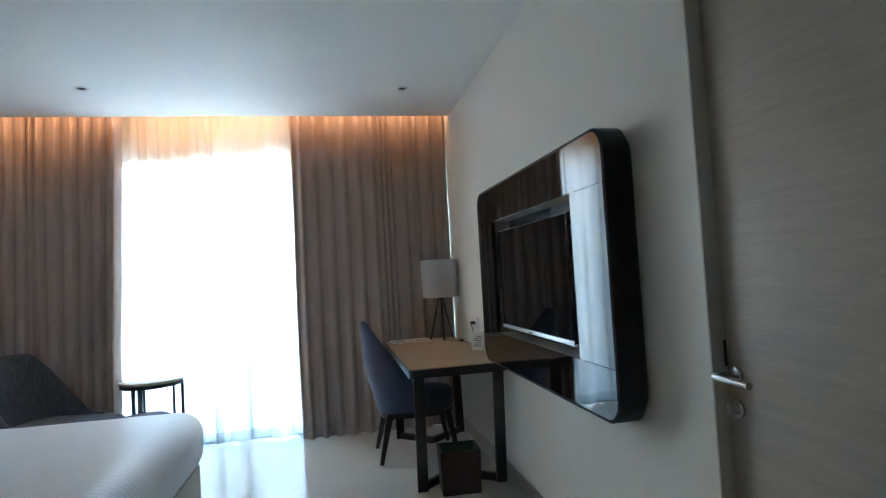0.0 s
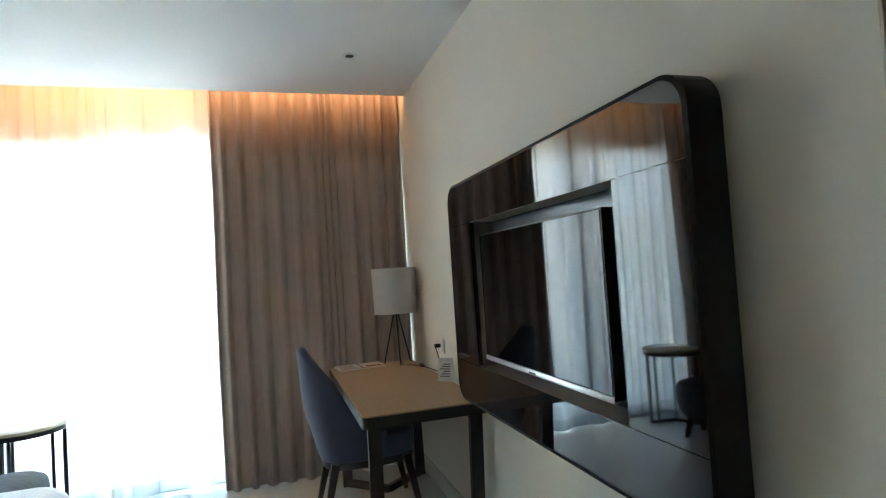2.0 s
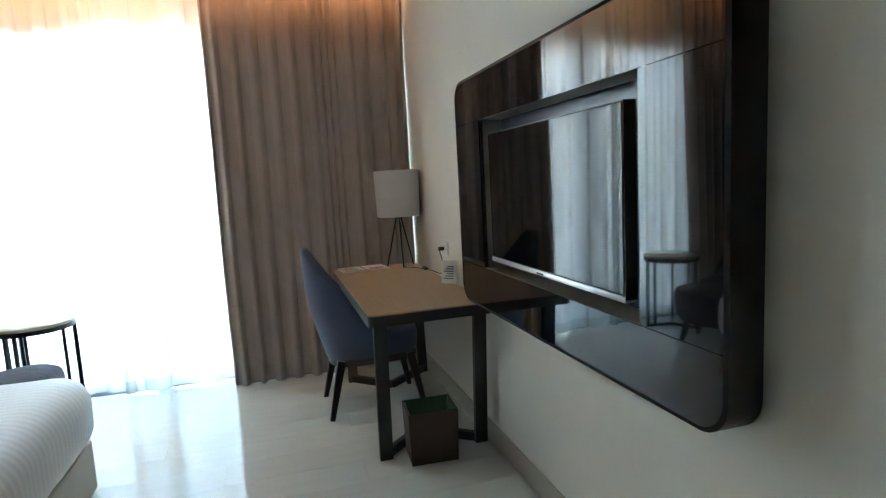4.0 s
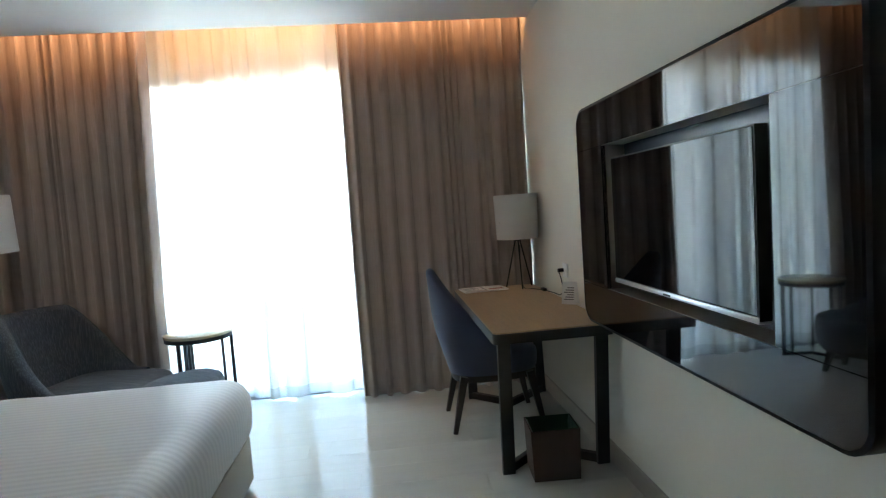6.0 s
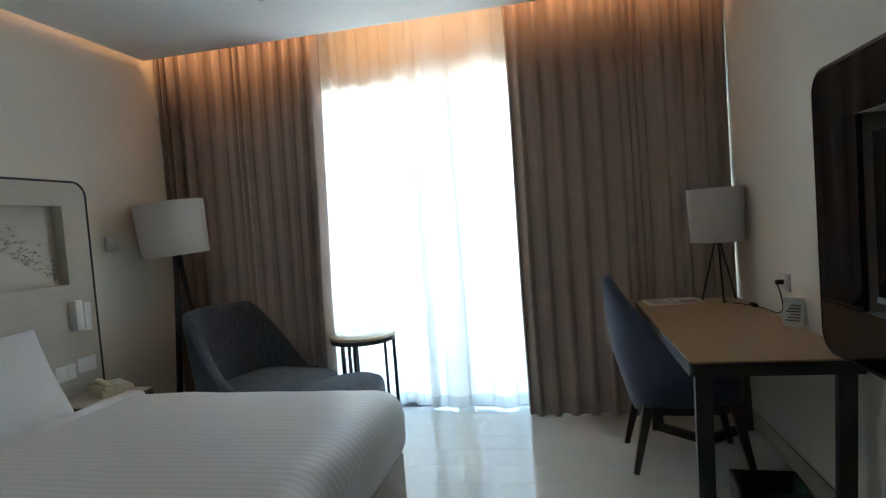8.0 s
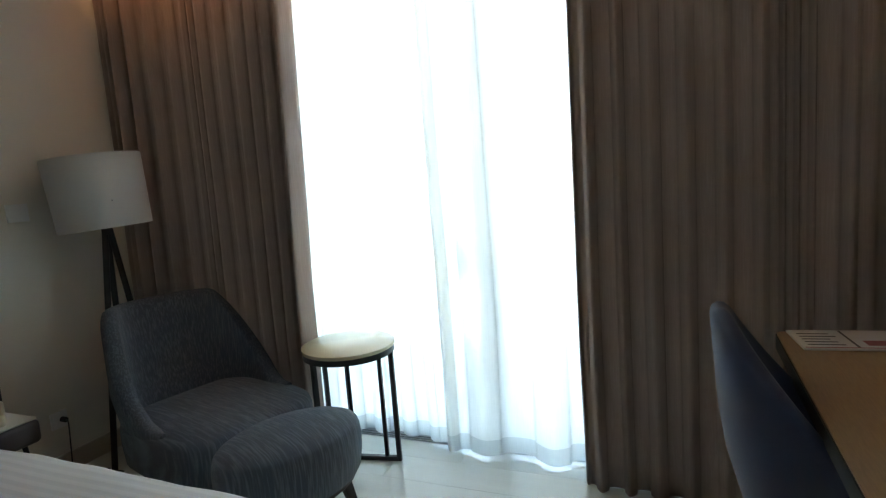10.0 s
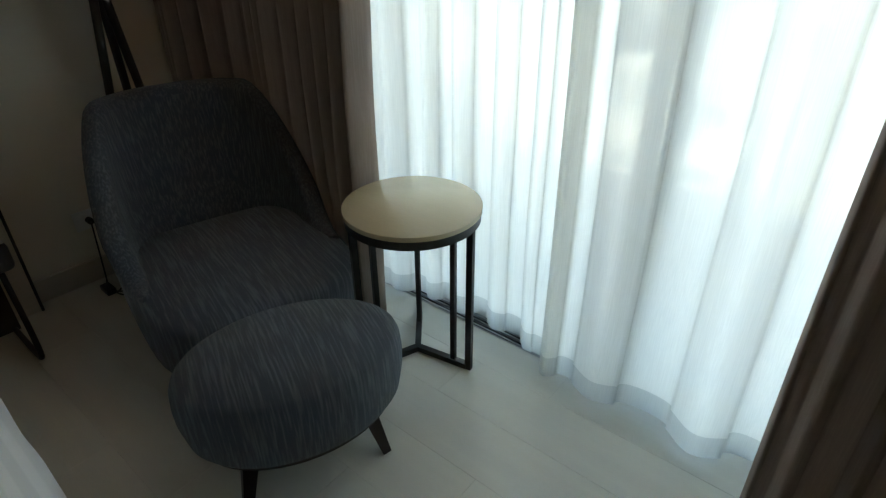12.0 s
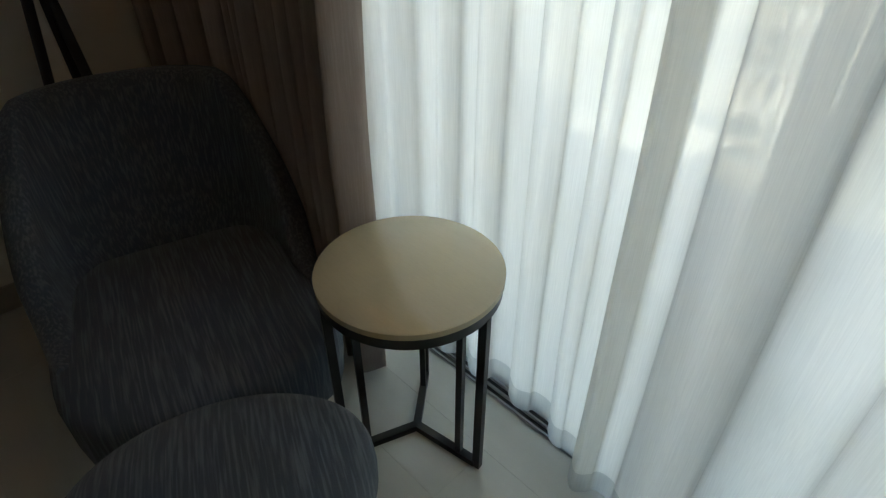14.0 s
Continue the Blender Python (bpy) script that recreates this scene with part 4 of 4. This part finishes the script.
part("cord", bm, CREAM_PLASTIC, phone, True)
pad = thing("notepad", -2.24, 3.54, 0.5105, 14, "small white notepad lying on the nightstand", "notepad")
box("sheets", -0.05, 0.05, -0.07, 0.07, 0.0, 0.006, PAPER, pad)

# ---- things on and under the desk ----
mag = thing("magazine", 0.80, 4.50, 0.75, 6, "thin printed brochure lying flat on the desk", "brochure")
box("sheets", -0.155, 0.155, -0.10, 0.10, 0.0, 0.009, PAPER, mag, 0.002)
bm = bmesh.new()
add_box(bm, -0.005, 0.002, -0.09, 0.09, 0.009, 0.0096)
for k in range(5):
    add_box(bm, -0.135, -0.03 - 0.012 * (k % 3), -0.07 + 0.03 * k, -0.062 + 0.03 * k, 0.009, 0.0096)
part("printed_lines", bm, INK, mag)
bm = bmesh.new()
add_box(bm, 0.03, 0.13, -0.07, -0.02, 0.009, 0.0096)
add_box(bm, -0.15, 0.15, -0.0985, -0.092, 0.009, 0.0096)
part("printed_block", bm, PINK_INK, mag)

card = thing("tent_card", 1.165, 3.695, 0.75, 48, "white folded printed card standing on the desk", "card")
bm = bmesh.new()
add_bar(bm, (-0.025, 0, 0.0), (0.0, 0, 0.125), 0.085, 0.0025, side=(1, 0, 0))
add_bar(bm, (0.030, 0, 0.0), (0.003, 0, 0.125), 0.085, 0.0025, side=(1, 0, 0))
part("sheet", bm, PAPER, card)
bm = bmesh.new()
for k in range(6):
    z = 0.025 + 0.013 * k
    x = -0.025 + 0.025 * z / 0.125
    add_box(bm, x - 0.0030, x - 0.0008, -0.030, 0.030 - 0.010 * (k % 3), z, z + 0.005)
part("printed_lines", bm, INK, card)

cord = thing("lamp_cord", 1.1, 4.2, 0.75, 0, "black lamp cord with an inline switch on the desk", "cable")
bm = bmesh.new()
add_tube(bm, curve_points([(-0.03, 0.26, 0.30), (-0.035, 0.245, 0.10), (-0.03, 0.20, 0.006), (0.02, 0.13, 0.004), (0.055, 0.05, 0.004), (0.075, 0.0, 0.004), (0.09, -0.12, 0.004), (0.095, -0.22, 0.008), (0.09, -0.30, 0.045), (0.075, -0.32, 0.12), (0.072, -0.285, 0.165), (0.08, -0.266, 0.166)], 8), 0.003, 6)
part("cable", bm, BLACK_PLASTIC, cord, True)
box("switch", 0.052, 0.078, 0.005, 0.075, 0.0, 0.018, BLACK_PLASTIC, cord, 0.005)

bin_ = thing("waste_bin", 0.888, 3.25, 0, -4, "square dark brown leather waste bin with green liner", "waste bin")
bm = bmesh.new()
w0, w1, hh = 0.112, 0.119, 0.250
ring = lambda w, z: [bm.verts.new((sx * w, sy * w * 0.85, z)) for sx, sy in ((-1, -1), (1, -1), (1, 1), (-1, 1))]
rings = [ring(w0, 0), ring(w1, hh), ring(w1 - 0.006, hh), ring(w0 - 0.004, 0.02)]
for a, b in zip(rings, rings[1:]):
    for k in range(4):
        bm.faces.new((a[k], a[(k + 1) % 4], b[(k + 1) % 4], b[k]))
bm.faces.new(rings[0][::-1])
bm.faces.new(rings[3])
part("body", bm, BROWN_LEATHER, bin_)
bm = bmesh.new()
rows = []
for j in range(9):
    f = j / 8
    row = []
    for k in range(40):
        t = k / 40 * 4
        i, u = int(t), t - int(t)
        c = [(-1, -1), (1, -1), (1, 1), (-1, 1)]
        px, py = c[i][0] + (c[(i + 1) % 4][0] - c[i][0]) * u, c[i][1] + (c[(i + 1) % 4][1] - c[i][1]) * u
        w = (w1 - 0.010) * (1 - 0.18 * f) + 0.008 * noise.noise(Vector((px * 3, py * 3, f * 4)))
        row.append(bm.verts.new((px * w, py * w * 0.85, hh + 0.003 - 0.15 * f + 0.006 * noise.noise(Vector((px * 5, py * 5, 2 + f))))))
    rows.append(row)
for a, b in zip(rows, rows[1:]):
    for k in range(40):
        bm.faces.new((a[k], a[(k + 1) % 40], b[(k + 1) % 40], b[k]))
bm.faces.new(rows[-1])
part("liner", bm, GREEN_BAG, bin_, True, angle=80)

# floor-lamp cable with inline adaptor
wire = thing("floor_lamp_cable", -2.5, 4.12, 0, 0, "black lamp cable lying on the floor below the socket", "cable")
bm = bmesh.new()
add_tube(bm, curve_points([(-0.115, 0.03, 0.285), (-0.085, 0.02, 0.275), (-0.08, 0.01, 0.15), (-0.075, 0.0, 0.03), (-0.02, -0.02, 0.005), (0.05, 0.02, 0.005), (0.10, 0.09, 0.006), (0.16, 0.10, 0.006)], 8), 0.0035, 6)
add_tube(bm, curve_points([(0.0, -0.01, 0.006), (0.07, 0.0, 0.006), (0.11, 0.05, 0.02), (0.05, 0.10, 0.006), (0.0, 0.05, 0.006), (0.03, 0.0, 0.006)], 8), 0.0035, 6)
part("cable", bm, BLACK_PLASTIC, wire, True)
box("adaptor", -0.045, 0.03, -0.045, -0.005, 0.0, 0.03, BLACK_PLASTIC, wire, 0.006)

# ---- outside: balcony, town, hills ----
tagged(box("balcony_floor", -3.2, 2.2, NORTH + 0.12, 6.80, -0.20, -0.03, CONCRETE), "pale concrete balcony floor", "balcony", kind="structure")
rail = thing("balcony_railing", -0.5, 6.70, -0.03, 0, "balcony railing of glass with a pale metal top rail", "railing", kind="structure")
bm = bmesh.new()
add_box(bm, -2.7, 2.7, -0.03, 0.03, 1.05, 1.10, 0.008)
part("top_rail", bm, ALU, rail, True)
bm = bmesh.new()
for k in range(5):
    add_box(bm, -2.7 + 1.34 * k, -2.66 + 1.34 * k, -0.02, 0.02, 0.0, 1.05)
part("post", bm, ALU, rail)
for k in range(4):
    pane = box("pane", -2.64 + 1.34 * k, -1.38 + 1.34 * k, -0.005, 0.005, 0.06, 1.04, GLASS, rail)
    pane.visible_shadow = False
GROUND = -32
bm = bmesh.new()
bmesh.ops.create_grid(bm, x_segments=40, y_segments=40, size=2500)
tagged(part("ground", bm, TOWN, None, False, pose(0, 0, GROUND)), "hazy town ground far below", "ground", kind="structure")


def tower(x, y, w, d, floors, turn, group):
    """A far building with projecting floor slabs, window bands between and a parapet roof."""
    b = thing("building", x, y, GROUND, turn, "pale storeyed town building with window bands", "building", group)
    bm, glassy = bmesh.new(), bmesh.new()
    h = 3.2
    for k in range(floors):
        add_box(bm, -w / 2, w / 2, -d / 2, d / 2, k * h, k * h + 1.3)
        add_box(glassy, -w / 2 + 0.3, w / 2 - 0.3, -d / 2 + 0.3, d / 2 - 0.3, k * h + 1.3, (k + 1) * h)
    for k in range(int(w / 4) + 1):
        add_box(bm, -w / 2 + 4 * k, -w / 2 + 4 * k + 0.5, -d / 2 + 0.1, -d / 2 + 0.4, 0, floors * h)
    add_box(bm, -w / 2, w / 2, -d / 2, d / 2, floors * h, floors * h + 1.1)
    add_box(bm, -w / 6, w / 6, -d / 6, d / 6, floors * h + 1.1, floors * h + 3.6)
    part("wall", bm, FACADE, b)
    part("window_band", glassy, FAR_GLASS, b)


rnd = random.Random(11)
tower(-62, 120, 24, 16, 22, 8, "town buildings")
tower(42, 130, 30, 18, 15, -10, "town buildings")
for k in range(26):
    a, r = rnd.uniform(-1.0, 1.0), rnd.uniform(45, 260)
    tower(r * math.sin(a), 20 + r * math.cos(a), rnd.uniform(10, 24), rnd.uniform(9, 16), rnd.randint(2, 6), rnd.uniform(-25, 25), "town buildings")
bm = bmesh.new()
ridge = []
for j in range(5):
    row = []
    for i in range(60):
        x = -900 + 30 * i
        lift = (0, 0.45, 1.0, 0.7, 0)[j] * (50 + 45 * noise.noise(Vector((x * 0.004, 1, 0))) + 14 * noise.noise(Vector((x * 0.02, 4, j))))
        row.append(bm.verts.new((x, 620 + 90 * j, GROUND + lift)))
    ridge.append(row)
for a, b in zip(ridge, ridge[1:]):
    for i in range(59):
        bm.faces.new((a[i], a[i + 1], b[i + 1], b[i]))
tagged(part("backdrop", bm, HILL, None, True), "low wooded hills on the horizon", "hills", kind="structure")

# ---- floor tiles: third-bond planks ----
ROW, LONG, GAP = 0.2035, 0.945, 0.0007


def tile_mesh(length, width):
    bm = bmesh.new()
    add_box(bm, 0, length - GAP, 0, width - GAP, -0.010, 0.0)
    top_edges = [e for e in bm.edges if all(v.co.z > -0.001 for v in e.verts)]
    bmesh.ops.bevel(bm, geom=top_edges, offset=0.0003, segments=1, affect="EDGES")
    return mesh_of("tile", bm, TILE)


shared = {}
row_no = -26
while 3.32 + ROW * row_no < NORTH - 0.02:
    y0 = 3.32 + ROW * row_no
    row_no += 1
    w = min(ROW, NORTH - 0.02 - y0)
    if y0 < SOUTH:
        continue
    left = WEST + 0.016 if y0 > 0.7 else -0.8
    x = -0.07 + 0.315 * ((row_no - 1) % 3) - LONG * 5
    while x < EAST:
        a, b = max(x, left), min(x + LONG, EAST - 0.016)
        x += LONG
        if b - a < 0.03:
            continue
        key = (round(b - a, 3), round(w, 3))
        if key not in shared:
            shared[key] = tile_mesh(b - a, w)
        t = new("tile", shared[key])
        t.parent = floor
        t.location = (a, y0, 0)
